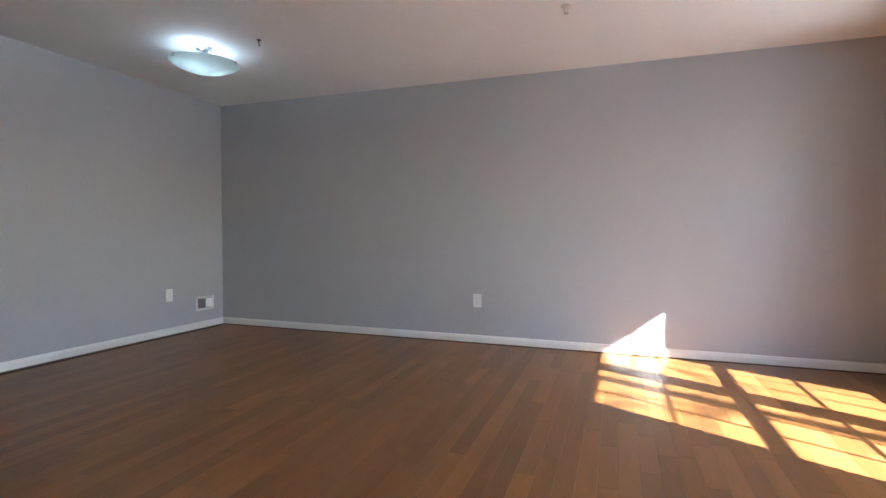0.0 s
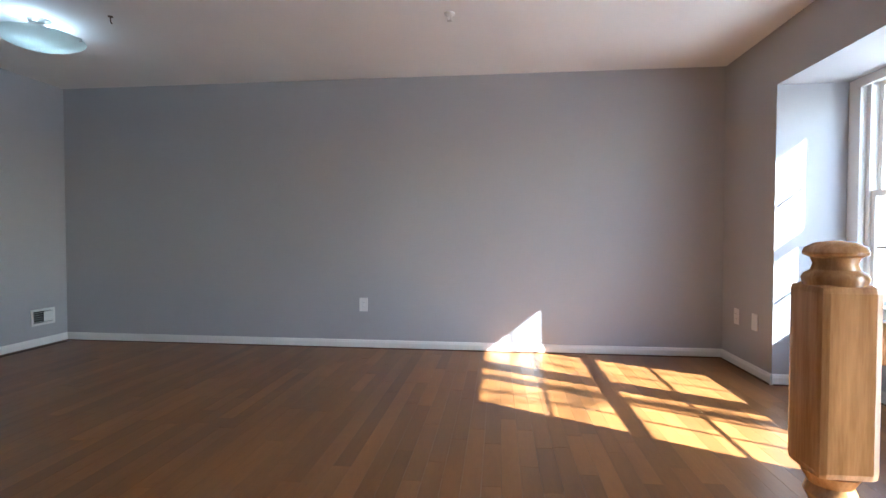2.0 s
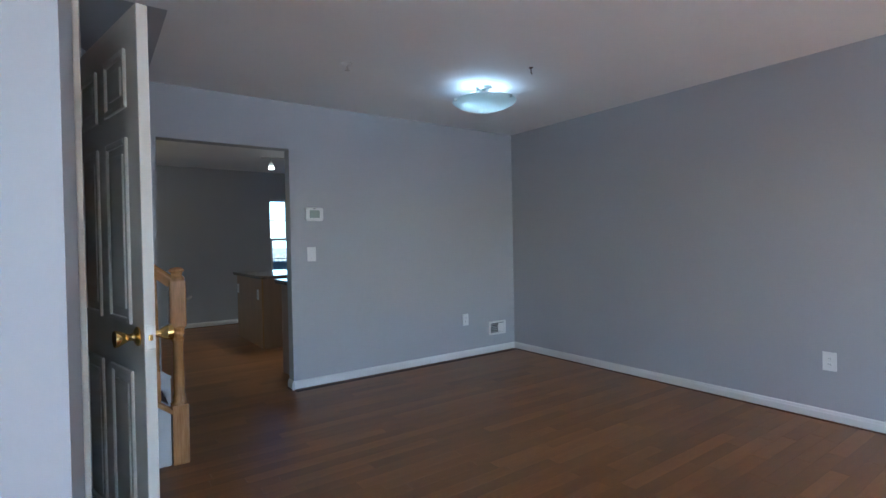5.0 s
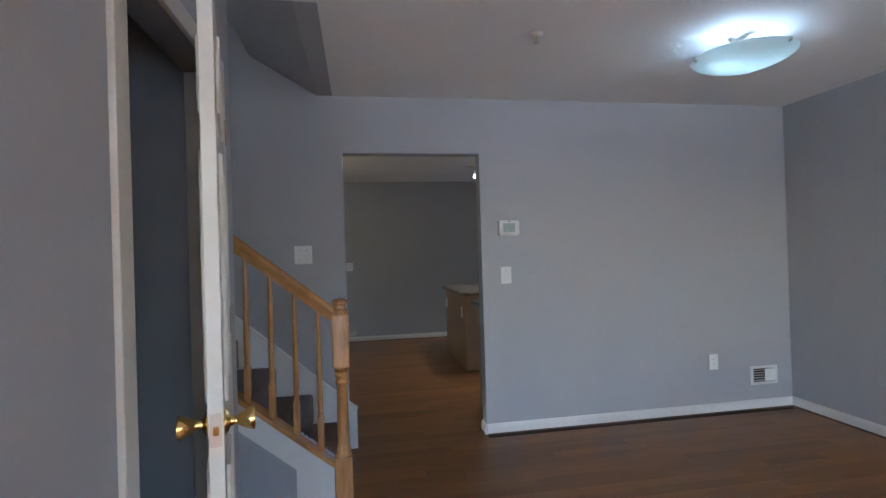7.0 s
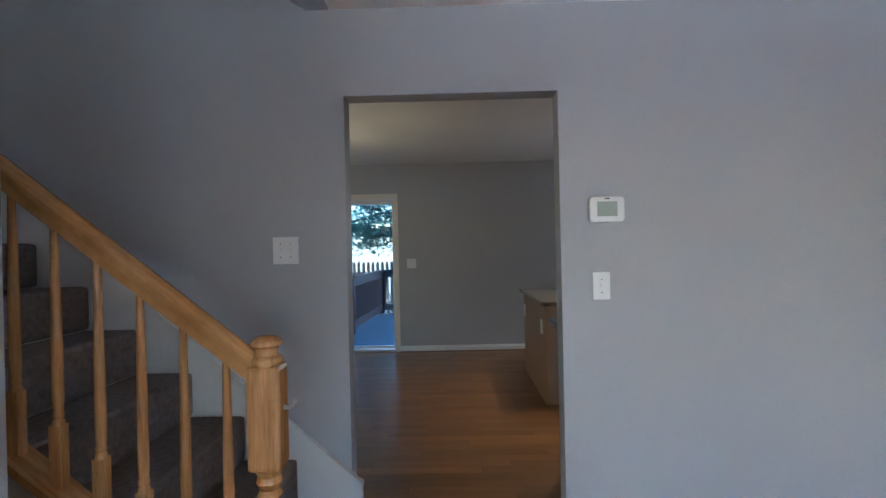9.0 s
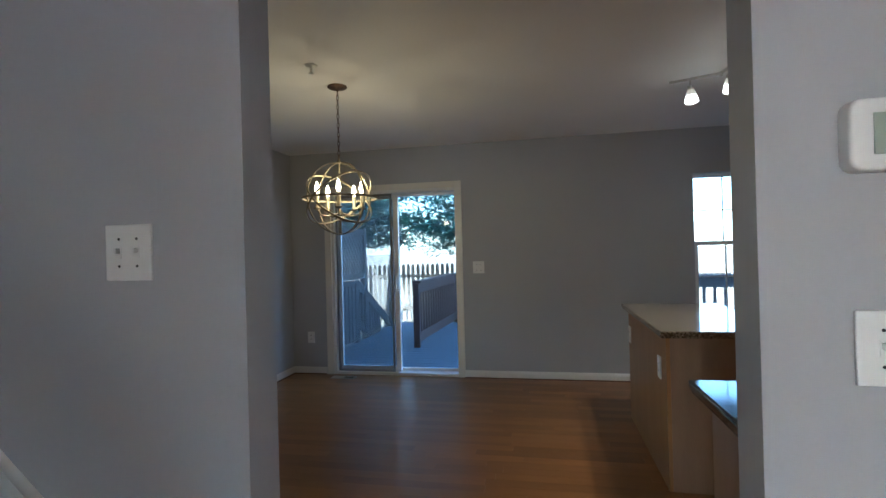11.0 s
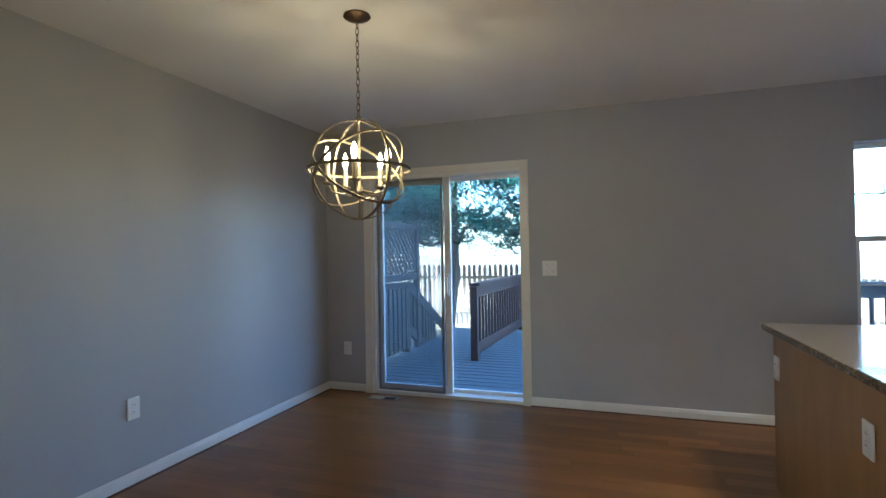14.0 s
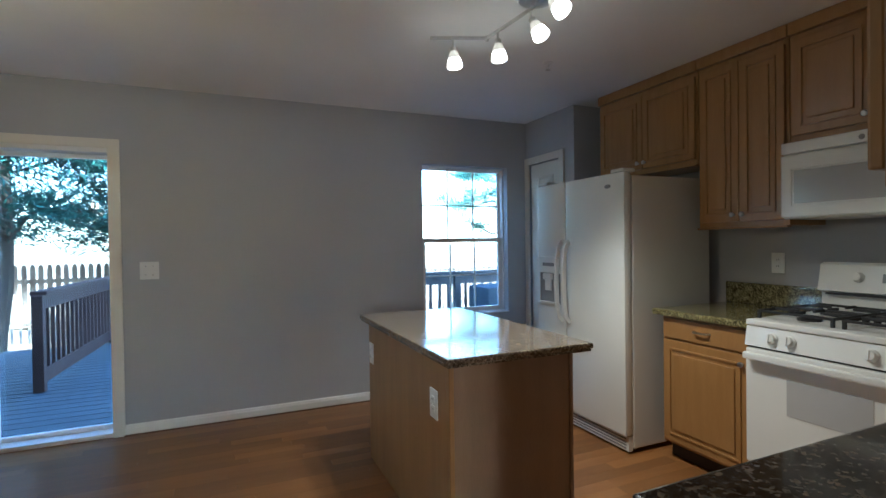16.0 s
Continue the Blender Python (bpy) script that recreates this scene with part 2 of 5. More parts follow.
def box(lo, hi, bev=0.0, bm=None, m=None):
    lo, hi = [min(a, b) for a, b in zip(lo, hi)], [max(a, b) for a, b in zip(lo, hi)]
    t = bmesh.new()
    bmesh.ops.create_cube(t, size=1)
    for v in t.verts:
        v.co = Vector([lo[i] + (v.co[i] + 0.5) * (hi[i] - lo[i]) for i in range(3)])
    if bev:
        bmesh.ops.bevel(t, geom=t.edges[:], offset=min(bev, 0.45 * min(hi[i] - lo[i] for i in range(3))), segments=2, affect='EDGES', profile=0.6)
    if m is not None:
        bmesh.ops.transform(t, matrix=m, verts=t.verts)
    return join(bm if bm is not None else bmesh.new(), t)


def boxes(rows, bev=0.0):
    bm = bmesh.new()
    for lo, hi in rows:
        box(lo, hi, bev, bm)
    return bm


def lathe(profile, place=(0, 0, 0), segs=24, bm=None, m=None):
    """A turned body about the z axis from (radius, height) pairs."""
    t = bmesh.new()
    rings = []
    for r, z in profile:
        rings.append([t.verts.new((max(r, 0.0003) * math.cos(2 * math.pi * i / segs), max(r, 0.0003) * math.sin(2 * math.pi * i / segs), z)) for i in range(segs)])
    for a, b in zip(rings, rings[1:]):
        for i in range(segs):
            t.faces.new((a[i], a[(i + 1) % segs], b[(i + 1) % segs], b[i]))
    t.faces.new(rings[0]), t.faces.new(rings[-1])
    bmesh.ops.transform(t, matrix=Matrix.Translation(place) @ (m if m is not None else Matrix()), verts=t.verts)
    return join(bm if bm is not None else bmesh.new(), t)


def sweep(points, shape, closed=False, bm=None, up=(0, 0, 1)):
    """A profile (pairs: across, up) swept along points."""
    t = bmesh.new()
    pts = [Vector(p) for p in points]
    rings = []
    for i, p in enumerate(pts):
        if closed:
            d = pts[(i + 1) % len(pts)] - pts[i - 1]
        else:
            d = pts[min(i + 1, len(pts) - 1)] - pts[max(i - 1, 0)]
        d.normalize()
        side = d.cross(Vector(up))
        side = side.normalized() if side.length > 1e-4 else Vector((1, 0, 0))
        u = side.cross(d)
        rings.append([t.verts.new(p + side * a + u * b) for a, b in shape])
    k = len(shape)
    pairs = list(zip(rings, rings[1:])) + ([(rings[-1], rings[0])] if closed else [])
    for a, b in pairs:
        for i in range(k):
            t.faces.new((a[i], a[(i + 1) % k], b[(i + 1) % k], b[i]))
    if not closed:
        t.faces.new(rings[0]), t.faces.new(rings[-1])
    return join(bm if bm is not None else bmesh.new(), t)


def round_shape(r, n=8):
    return [(r * math.cos(2 * math.pi * i / n), r * math.sin(2 * math.pi * i / n)) for i in range(n)]


def structure(name, rows, mat, label, category, bev=0.0):
    return solid(name, boxes(rows, bev), mat, label, category, "structure")


# ---- plan ----
XW, XE, YN = -4.0, 2.08, 4.2          # living room: west wall, east wall, north wall
XK, YS = -8.13, -1.458                # kitchen: west wall, south wall
OP0, OP1, OPZ = 0.658, 1.634, 2.043    # opening to the kitchen
BAY0, BAY1, BAYX, BAYZ = 1.42, 3.43, 2.55, 2.058
CLY = 0.222                           # closet wall

# ---- large structure ----
structure("wall_north", [((-8.5, YN, -0.02), (2.9, YN + 0.15, 2.6))], PAINT, "long smooth grey painted wall", "wall")
structure("wall_divider", [((XW - 0.115, OP1, 0), (XW, YN, 2.46)), ((XW - 0.115, YS - 0.15, 0), (XW, OP0, 5.2)), ((XW - 0.115, OP0, OPZ), (XW, OP1, 2.46))],
          PAINT, "grey painted wall with an open doorway to the kitchen", "wall")
structure("wall_east", [((XE, BAY1, 0), (XE + 0.12, YN, 2.46)), ((XE, 0.22, 0), (XE + 0.12, BAY0, 2.46)), ((XE, -2.6, 0), (XE + 0.12, -0.50, 2.46)), ((XE, -0.50, 2.06), (XE + 0.12, 0.22, 2.46)), ((XE, BAY0, BAYZ), (XE + 0.12, BAY1, 2.46))],
          PAINT, "grey painted wall with a box bay recess", "wall")
structure("wall_bay", [((XE + 0.12, BAY1, 0), (BAYX + 0.15, BAY1 + 0.1, BAYZ + 0.1)), ((XE + 0.12, BAY0 - 0.1, 0), (BAYX + 0.15, BAY0, BAYZ + 0.1)),
                       ((XE + 0.12, BAY0, BAYZ), (BAYX + 0.15, BAY1, BAYZ + 0.1)),
                       ((BAYX, BAY0, 0), (BAYX + 0.12, BAY1, 0.56))],
          PAINT, "grey painted walls of the box bay", "wall")
structure("wall_closet", [((-1.74, CLY - 0.11, 0), (-0.72, CLY, 2.46)), ((-2.735, CLY - 0.11, 0), (-2.526, CLY, 2.46)), ((-2.526, CLY - 0.11, 2.05), (-1.74, CLY, 2.46)),
                          ((-0.83, -2.6, 0), (-0.72, CLY - 0.11, 2.46)), ((-2.735, -2.6, 0), (-2.6, CLY - 0.11, 2.46)),
                          ((-2.6, -0.72, 0), (-0.83, -0.62, 2.46))],
          PAINT, "grey painted closet wall with a doorway", "wall")
structure("wall_south", [((-4.12, -2.75, 0), (2.2, -2.6, 5.2))], PAINT, "grey painted wall behind the entry", "wall")
structure("wall_stairwell", [((-2.71, -2.6, 2.72), (-2.6, 0.6, 5.2)), ((XW, 0.465, 2.72), (-2.6, 0.6, 5.2)), ((XW, -2.6, 5.1), (-2.6, 0.6, 5.2))],
          PAINT, "grey painted upper stairwell walls", "wall")
bm = bmesh.new()
v = [bm.verts.new(p) for p in ((XW, 0.495, 2.44), (-2.71, 0.495, 2.44), (-2.71, 0.06, 2.70), (XW, 0.06, 2.70),
                               (XW, 0.6, 2.44), (-2.71, 0.6, 2.44), (-2.71, 0.6, 2.72), (XW, 0.6, 2.72))]
for f in ((0, 1, 2, 3), (4, 7, 6, 5), (0, 4, 5, 1), (3, 2, 6, 7), (0, 3, 7, 4), (1, 5, 6, 2)):
    bm.faces.new([v[i] for i in f])
solid("soffit_stairs", bm, PAINT, "grey sloping soffit over the stairs", "soffit", "structure")
structure("ceiling_living", [((XW, 0.6, CEIL), (XE, YN, 2.6)), ((-2.71, -2.6, CEIL), (XE, 0.6, 2.6))], CEILING, "white painted living room ceiling", "ceiling")
SHIFT = KITCHEN
structure("wall_kitchen_west", [((XK - 0.18, 0.462, 0), (XK, 2.731, 2.46)), ((XK - 0.18, YS - 0.15, 0), (XK, -0.98, 2.46)), ((XK - 0.18, -0.98, 2.0), (XK, 0.462, 2.46)),
                                ((XK - 0.18, 2.731, 0), (XK, 3.589, 0.656)), ((XK - 0.18, 2.731, 2.008), (XK, 3.589, 2.46)), ((XK - 0.18, 3.589, 0), (XK, YN, 2.46))],
          PAINT, "grey painted kitchen wall with a patio door and a window", "wall")
structure("wall_kitchen_south", [((XK - 0.18, YS - 0.15, 0), (XW - 0.074, YS, 2.46))], PAINT, "grey painted dining wall", "wall")
structure("wall_pantry", [((-7.56, 3.80, 0), (-7.41, YN, 2.46)), ((XK, 3.80, 2.04), (-7.56, 3.90, 2.46))], PAINT, "grey painted pantry wall with a narrow door", "wall")
structure("wall_kitchen_north", [((-7.41, YN, 0), (XW - 0.074, YN + 0.04, CEIL))], PAINT, "grey painted kitchen wall behind the cabinets", "wall")
structure("ceiling_kitchen", [((XK - 0.18, YS - 0.15, CEIL), (XW - 0.073, YN + 0.04, 2.6))], CEILING, "white painted kitchen ceiling", "ceiling")
SHIFT = LIVING
structure("subfloor", [((-8.31, -2.75, -0.2), (2.7, YN + 0.1, -0.012))], GAP, "dark floor bed under the boards", "floor")

# skirting boards, a moulded profile along each wall
SKIRT = [(0, 0), (0.014, 0), (0.014, 0.052), (0.010, 0.061), (0.009, 0.068), (0.004, 0.075), (0, 0.077)]


def skirting(a, b):
    """A skirting board from a to b, its room side on the left hand of the walk."""
    d = (Vector((*b, 0)) - Vector((*a, 0))).normalized()
    nrm = Vector((-d.y, d.x, 0))
    t = bmesh.new()
    ends = []
    for p in (a, b):
        ends.append([t.verts.new(Vector((*p, 0)) + nrm * (u + 0.001) + Vector((0, 0, z))) for u, z in SKIRT])
    for i in range(len(SKIRT)):
        j = (i + 1) % len(SKIRT)
        t.faces.new((ends[0][i], ends[0][j], ends[1][j], ends[1][i]))
    t.faces.new(ends[0]), t.faces.new(ends[1])
    solid("baseboard", t, WHITE, "white moulded skirting board", "baseboard", "structure")
    t = bmesh.new()
    ends = []
    for p in (a, b):
        ends.append([t.verts.new(Vector((*p, 0)) + nrm * (0.0155 + u) + Vector((0, 0, z))) for u, z in ((0, 0), (0.009, 0), (0.008, 0.006), (0.005, 0.009), (0, 0.010))])
    for i in range(5):
        t.faces.new((ends[0][i], ends[0][(i + 1) % 5], ends[1][(i + 1) % 5], ends[1][i]))
    t.faces.new(ends[0]), t.faces.new(ends[1])
    solid("trim_shoe", t, SHOE, "brown quarter-round shoe moulding", "trim", "structure")


for a, b in [((XE, YN), (XW, YN)), ((XW, YN), (XW, OP1)), ((XW - 0.115, OP1), (XW - 0.115, 1.80)), ((XE, BAY1), (XE, YN)),
             ((BAYX, BAY1), (XE, BAY1)), ((BAYX, BAY0), (BAYX, BAY1)), ((XE, BAY0), (BAYX, BAY0)), ((XE, 0.30), (XE, BAY0)),
             ((-1.67, CLY), (-0.72, CLY)), ((-2.735, CLY), (-2.585, CLY)), ((XW, OP1), (XW - 0.115, OP1)),
             ]:
    skirting(a, b)
SHIFT = KITCHEN
for a, b in [((XK, 3.80), (XK, 0.482)), ((XK, -1.06), (XK, YS)), ((XK, YS), (XW - 0.074, YS))]:
    skirting(a, b)
SHIFT = LIVING


# ---- windows ----
def sash(parent, lo, hi, x0, x1, axis_cols, rows, mat=WHITE, pane=PANE, w=0.035, half=0.009):
    """A sash in a plane of constant x: frame, muntins and panes. lo, hi: (y, z)."""
    (y0, z0), (y1, z1) = lo, hi
    fr = part("sash", boxes([((x0, y0, z0), (x1, y0 + w, z1)), ((x0, y1 - w, z0), (x1, y1, z1)),
                             ((x0, y0 + w, z0), (x1, y1 - w, z0 + w)), ((x0, y0 + w, z1 - w), (x1, y1 - w, z1))], 0.003), mat, parent)
    xm = (x0 + x1) / 2
    gy0, gy1, gz0, gz1 = y0 + w, y1 - w, z0 + w, z1 - w
    for i in range(1, axis_cols):
        y = gy0 + (gy1 - gy0) * i / axis_cols
        part("muntin", box((xm - 0.006, y - half, gz0), (xm + 0.006, y + half, gz1), 0.002), mat, fr)
    for i in range(1, rows):
        z = gz0 + (gz1 - gz0) * i / rows
        part("muntin", box((xm - 0.005, gy0, z - half), (xm + 0.005, gy1, z + half), 0.002), mat, fr)
    for i in range(axis_cols):
        for j in range(rows):
            a, b = gy0 + (gy1 - gy0) * i / axis_cols, gy0 + (gy1 - gy0) * (i + 1) / axis_cols
            c, d = gz0 + (gz1 - gz0) * j / rows, gz0 + (gz1 - gz0) * (j + 1) / rows
            p = part("pane", box((xm - 0.002, a + 0.001, c + 0.001), (xm + 0.002, b - 0.001, d - 0.001)), pane, fr)
            p.visible_shadow = False


def hung_window(name, y0, y1, z0, z1, zm, xin, s, label, pane=PANE, t=0.035, sw=0.035, low=0.035, muntin_half=0.009):
    """A double-hung window; xin: room side of its frame, s: way outwards along x."""
    w = thing(name, (xin, (y0 + y1) / 2, z0), label, "window", kind="structure")
    xo = xin + s * 0.10
    part("window_frame", boxes([((xin, y0 - t, z0 - t), (xo, y0, z1 + t)), ((xin, y1, z0 - t), (xo, y1 + t, z1 + t)),
                                ((xin, y0, z0 - t), (xo, y1, z0)), ((xin, y0, z1), (xo, y1, z1 + t))], 0.003), WHITE, w)
    sash(w, (y0, z0), (y1, zm + 0.02), xin + s * 0.015, xin + s * 0.045, 3, 2, WHITE, pane, low, muntin_half)
    sash(w, (y0, zm - 0.02), (y1, z1), xin + s * 0.05, xin + s * 0.08, 3, 2, WHITE, pane, sw, muntin_half)
    return w


WIN = [(1.53, 2.375), (2.525, 3.285)]
for i, (a, b) in enumerate(WIN):
    hung_window("window_%d" % (i + 1), a, b, 0.595, 2.015, 1.30, BAYX + 0.02, 1, "white double-hung window with six-pane sashes in the bay")
structure("trim_bay", [((BAYX - 0.02, BAY0 + 0.002, 0.60), (BAYX, 1.515, 1.995)), ((BAYX - 0.02, 3.32, 0.60), (BAYX, 3.427, 1.995)),
                       ((BAYX - 0.02, BAY0 + 0.002, 1.995), (BAYX, 3.427, 2.055)), ((BAYX - 0.02, 2.40, 0.60), (BAYX, 2.50, 1.995)),
                       ((BAYX, BAY0, 2.05), (BAYX + 0.11, 3.43, 2.058)), ((BAYX, BAY0, 0.56), (BAYX + 0.11, 1.494, 2.05)),
                       ((BAYX, 3.321, 0.56), (BAYX + 0.11, 3.43, 2.05)), ((BAYX, 2.411, 0.56), (BAYX + 0.11, 2.489, 2.05))],
          WHITE, "white moulded casing round the bay windows", "trim", 0.004)
structure("window_sill_bay", [((BAYX - 0.06, BAY0 + 0.002, 0.56), (BAYX - 0.0, 3.425, 0.597)), ((BAYX - 0.022, BAY0 + 0.002, 0.48), (BAYX - 0.001, 3.425, 0.558))], WHITE,
          "white sill board under the bay windows", "window sill", 0.005)
SHIFT = KITCHEN
hung_window("window_3", 2.745, 3.575, 0.67, 1.995, 1.335, XK - 0.07, -1, "white double-hung kitchen window with six-pane sashes", PANE_LOWE, 0.012, 0.022, 0.04, 0.006)
structure("window_sill_kitchen", [((XK - 0.07, 2.735, 0.6565), (XK + 0.025, 3.585, 0.668))], WHITE, "white kitchen window sill", "window sill", 0.004)

# ---- patio door ----
sd = thing("door_1", (XK, -0.29, 0), "white two-panel sliding patio door with a hazy screen", "patio door", kind="structure")
part("casing", boxes([((XK, -1.05, 0), (XK + 0.018, -0.975, 2.058)), ((XK, 0.415, 0), (XK + 0.018, 0.488, 2.058)), ((XK, -0.975, 1.995), (XK + 0.018, 0.415, 2.058))], 0.005), CREAM, sd)
part("frame", boxes([((XK - 0.16, -0.98, 0), (XK - 0.001, -0.945, 2.0)), ((XK - 0.16, 0.427, 0), (XK - 0.001, 0.462, 2.0)), ((XK - 0.16, -0.945, 1.965), (XK - 0.001, 0.427, 2.0)),
                     ((XK - 0.16, -0.945, 0), (XK - 0.001, 0.427, 0.03))], 0.003), WHITE, sd)


def leaf(name, y0, y1, x0, x1, mat, pane_mat, w=0.055):
    p = part(name, boxes([((x0, y0, 0.032), (x1, y0 + w, 1.963)), ((x0, y1 - w, 0.032), (x1, y1, 1.963)), ((x0, y0 + w, 0.032), (x1, y1 - w, 0.032 + w)),
                          ((x0, y0 + w, 1.963 - w), (x1, y1 - w, 1.963))], 0.003), mat, sd)
    xm = (x0 + x1) / 2
    q = part("pane", box((xm - 0.003, y0 + w, 0.032 + w), (xm + 0.003, y1 - w, 1.963 - w)), pane_mat, p)
    q.visible_shadow = False
    return p


leaf("fixed_panel", -0.30, 0.426, XK - 0.15, XK - 0.11, WHITE, PANE_LOWE, 0.03)
lf = leaf("sliding_panel", -0.944, -0.225, XK - 0.095, XK - 0.055, WHITE, PANE_LOWE)
leaf("screen_panel", -0.935, -0.285, XK - 0.045, XK - 0.030, GREY_PLASTIC, SCREEN_MESH, 0.022)
part("door_handle", boxes([((XK - 0.056, -0.272, 0.90), (XK - 0.03, -0.235, 1.10)), ((XK - 0.031, -0.262, 0.93), (XK - 0.01, -0.246, 1.07))], 0.006), WHITE, lf)

SHIFT = LIVING
# ---- closet door ----
DW, DH = 0.795, 2.02


def panel_door(name, width, height, label, cols=2):
    """A moulded six-panel door; hinge at the origin, leaf along +x, thickness 35 mm along y."""
    d = thing(name, (0, 0, 0), label, "door", kind="structure")
    t = bmesh.new()
    box((0, -0.035, 0), (width, 0, height), 0.003, t)
    part("slab", t, CREAM, d)
    gap, side = 0.10, 0.11
    pw = (width - 2 * side - gap * (cols - 1)) / cols
    for c in range(cols):
        x0 = side + c * (pw + gap)
        for z0, z1 in ((0.20, 0.80), (0.96, 1.60), (1.70, 1.90)):
            for y, s in ((0, 1), (-0.035, -1)):
                t = bmesh.new()
                for a, b in (((x0, z0), (x0 + 0.022, z1)), ((x0 + pw - 0.022, z0), (x0 + pw, z1)), ((x0 + 0.022, z0), (x0 + pw - 0.022, z0 + 0.022)), ((x0 + 0.022, z1 - 0.022), (x0 + pw - 0.022, z1))):
                    box((a[0], y - s * 0.001, a[1]), (b[0], y + s * 0.011, b[1]), 0.005, t)
                box((x0 + 0.05, y - s * 0.001, z0 + 0.05), (x0 + pw - 0.05, y + s * 0.008, z1 - 0.05), 0.008, t)
                part("panel", t, CREAM, d)
    return d


KNOB = [(0.0, 0), (0.033, 0), (0.033, 0.004), (0.024, 0.009), (0.013, 0.014), (0.011, 0.028), (0.016, 0.036), (0.023, 0.050), (0.0285, 0.064), (0.0275, 0.069), (0.019, 0.071), (0, 0.069)]
dr = panel_door("door_2", DW, DH, "cream six-panel closet door standing ajar")
for s, y in ((1, 0), (-1, -0.035)):
    part("door_knob", lathe(KNOB, (DW - 0.06, y, 0.925), 20, None, pose(0, 0, 0, -90 * s)), BRASS, dr, "polished brass knob", True)
part("latch_plate", box((DW - 0.0005, -0.030, 0.885), (DW + 0.0015, -0.005, 0.965), 0.001), NICKEL, dr, "pale metal latch plate")
part("latch_bolt", box((DW + 0.001, -0.024, 0.915), (DW + 0.010, -0.011, 0.935), 0.003), BRASS, dr)
for z in (0.22, 1.09, 1.81):
    h = part("hinge", boxes([((-0.013, -0.004, z - 0.045), (-0.0005, 0.001, z + 0.045)), ((0.0005, -0.002, z - 0.045), (0.03, 0.0015, z + 0.045))], 0.001), HINGE_BRASS, dr, "tarnished brass hinge")
    part("pin", lathe([(0.006, -0.05), (0.0065, -0.045), (0.0065, 0.045), (0.006, 0.052)], (-0.002, 0.006, z), 10), HINGE_BRASS, h)
dr.matrix_world = pose(-2.515, CLY + 0.022, 0.01, 0, 0, 13.0)
structure("trim_closet", [((-1.74, CLY, 0), (-1.672, CLY + 0.017, 2.12)), ((-2.594, CLY, 0), (-2.526, CLY + 0.017, 2.12)), ((-2.526, CLY, 2.05), (-1.74, CLY + 0.017, 2.12)),
                          ((-1.755, CLY - 0.11, 0), (-1.7405, CLY - 0.001, 2.049)), ((-2.525, CLY - 0.11, 0), (-2.511, CLY - 0.001, 2.049)),
                          ((-1.767, CLY - 0.075, 0), (-1.7555, CLY - 0.04, 2.034))], CREAM, "cream casing and stop round the closet doorway", "trim", 0.004)

# pantry door
SHIFT = KITCHEN
structure("trim_pantry", [((XK + 0.001, 3.783, 0), (-8.065, 3.80, 2.10)), ((-7.60, 3.783, 0), (-7.535, 3.80, 2.10)), ((-8.065, 3.783, 2.035), (-7.60, 3.80, 2.10))],
          CREAM, "cream casing round the pantry door", "trim", 0.004)
pd = panel_door("door_3", 0.46, 2.02, "cream narrow panelled pantry door, closed", 1)
for z in (0.22, 1.05, 1.82):
    part("hinge", boxes([((-0.012, -0.003, z - 0.045), (0.018, 0.002, z + 0.045))], 0.001), BRASS, pd)
pd.matrix_world = Matrix.Translation(SHIFT) @ pose(-7.602, 3.815, 0.01, 0, 0, 180)

SHIFT = LIVING
# ---- stairs ----
RISE, RUN, NOSE0 = 0.2, 0.235, 0.655
st = thing("staircase", (-3.5, 0.655, 0), "brown carpeted stairs with white skirts and oak shoe rail", "stairs")
for i in range(12):
    y = NOSE0 - RUN * i
    t = box((-3.975, y - RUN - 0.03, RISE * i), (-3.06, y, RISE * (i + 1)), 0.022)
    part("carpeted_step", t, CARPET, st)
SL = 0.80


def slab_yz(x0, x1, poly):
    t = bmesh.new()
    a = [t.verts.new((x0, y, z)) for y, z in poly]
    b = [t.verts.new((x1, y, z)) for y, z in poly]
    k = len(poly)
    for i in range(k):
        t.faces.new((a[i], a[(i + 1) % k], b[(i + 1) % k], b[i]))
    t.faces.new(a), t.faces.new(b)
    return t


part("wall_skirt", slab_yz(-3.998, -3.977, [(0.71, 0), (0.71, 0.275), (0.69, 0.285), (-2.2, 0.285 + 2.89 * 0.86), (-2.2, 1.9), (0.5, 0)]), WHITE, st)
part("skirt_cap", slab_yz(-3.998, -3.968, [(0.715, 0.27), (0.715, 0.285), (0.69, 0.30), (-2.2, 0.30 + 2.89 * 0.86), (-2.2, 0.272 + 2.89 * 0.86), (0.69, 0.272)]), WHITE, st)
part("stringer", slab_yz(-3.055, -3.012, [(0.60, 0.0), (0.60, 0.29), (-2.2, 0.29 + 2.8 * SL), (-2.2, 0.15 + 2.8 * SL), (0.42, 0.15 + 0.18 * SL), (0.42, 0.0)]), WHITE, st)
part("stringer_bead", slab_yz(-3.0115, -3.004, [(0.60, 0.265), (0.60, 0.287), (-2.2, 0.287 + 2.8 * SL), (-2.2, 0.265 + 2.8 * SL)]), WHITE, st)
part("side_wall", slab_yz(-3.05, -3.025, [(0.419, 0.0), (0.419, 0.149 + 0.18 * SL), (-2.2, 0.149 + 2.8 * SL), (-2.2, 0.0)]), PAINT, st, "grey painted stair side")
part("shoe_rail", slab_yz(-3.075, -2.985, [(0.61, 0.288), (0.61, 0.315), (-2.2, 0.315 + 2.81 * SL), (-2.2, 0.288 + 2.81 * SL)]), OAK_RAIL, st)
rail_pts = [(-3.03, 0.62, 1.035), (-3.03, -2.2, 1.035 + 2.82 * SL)]
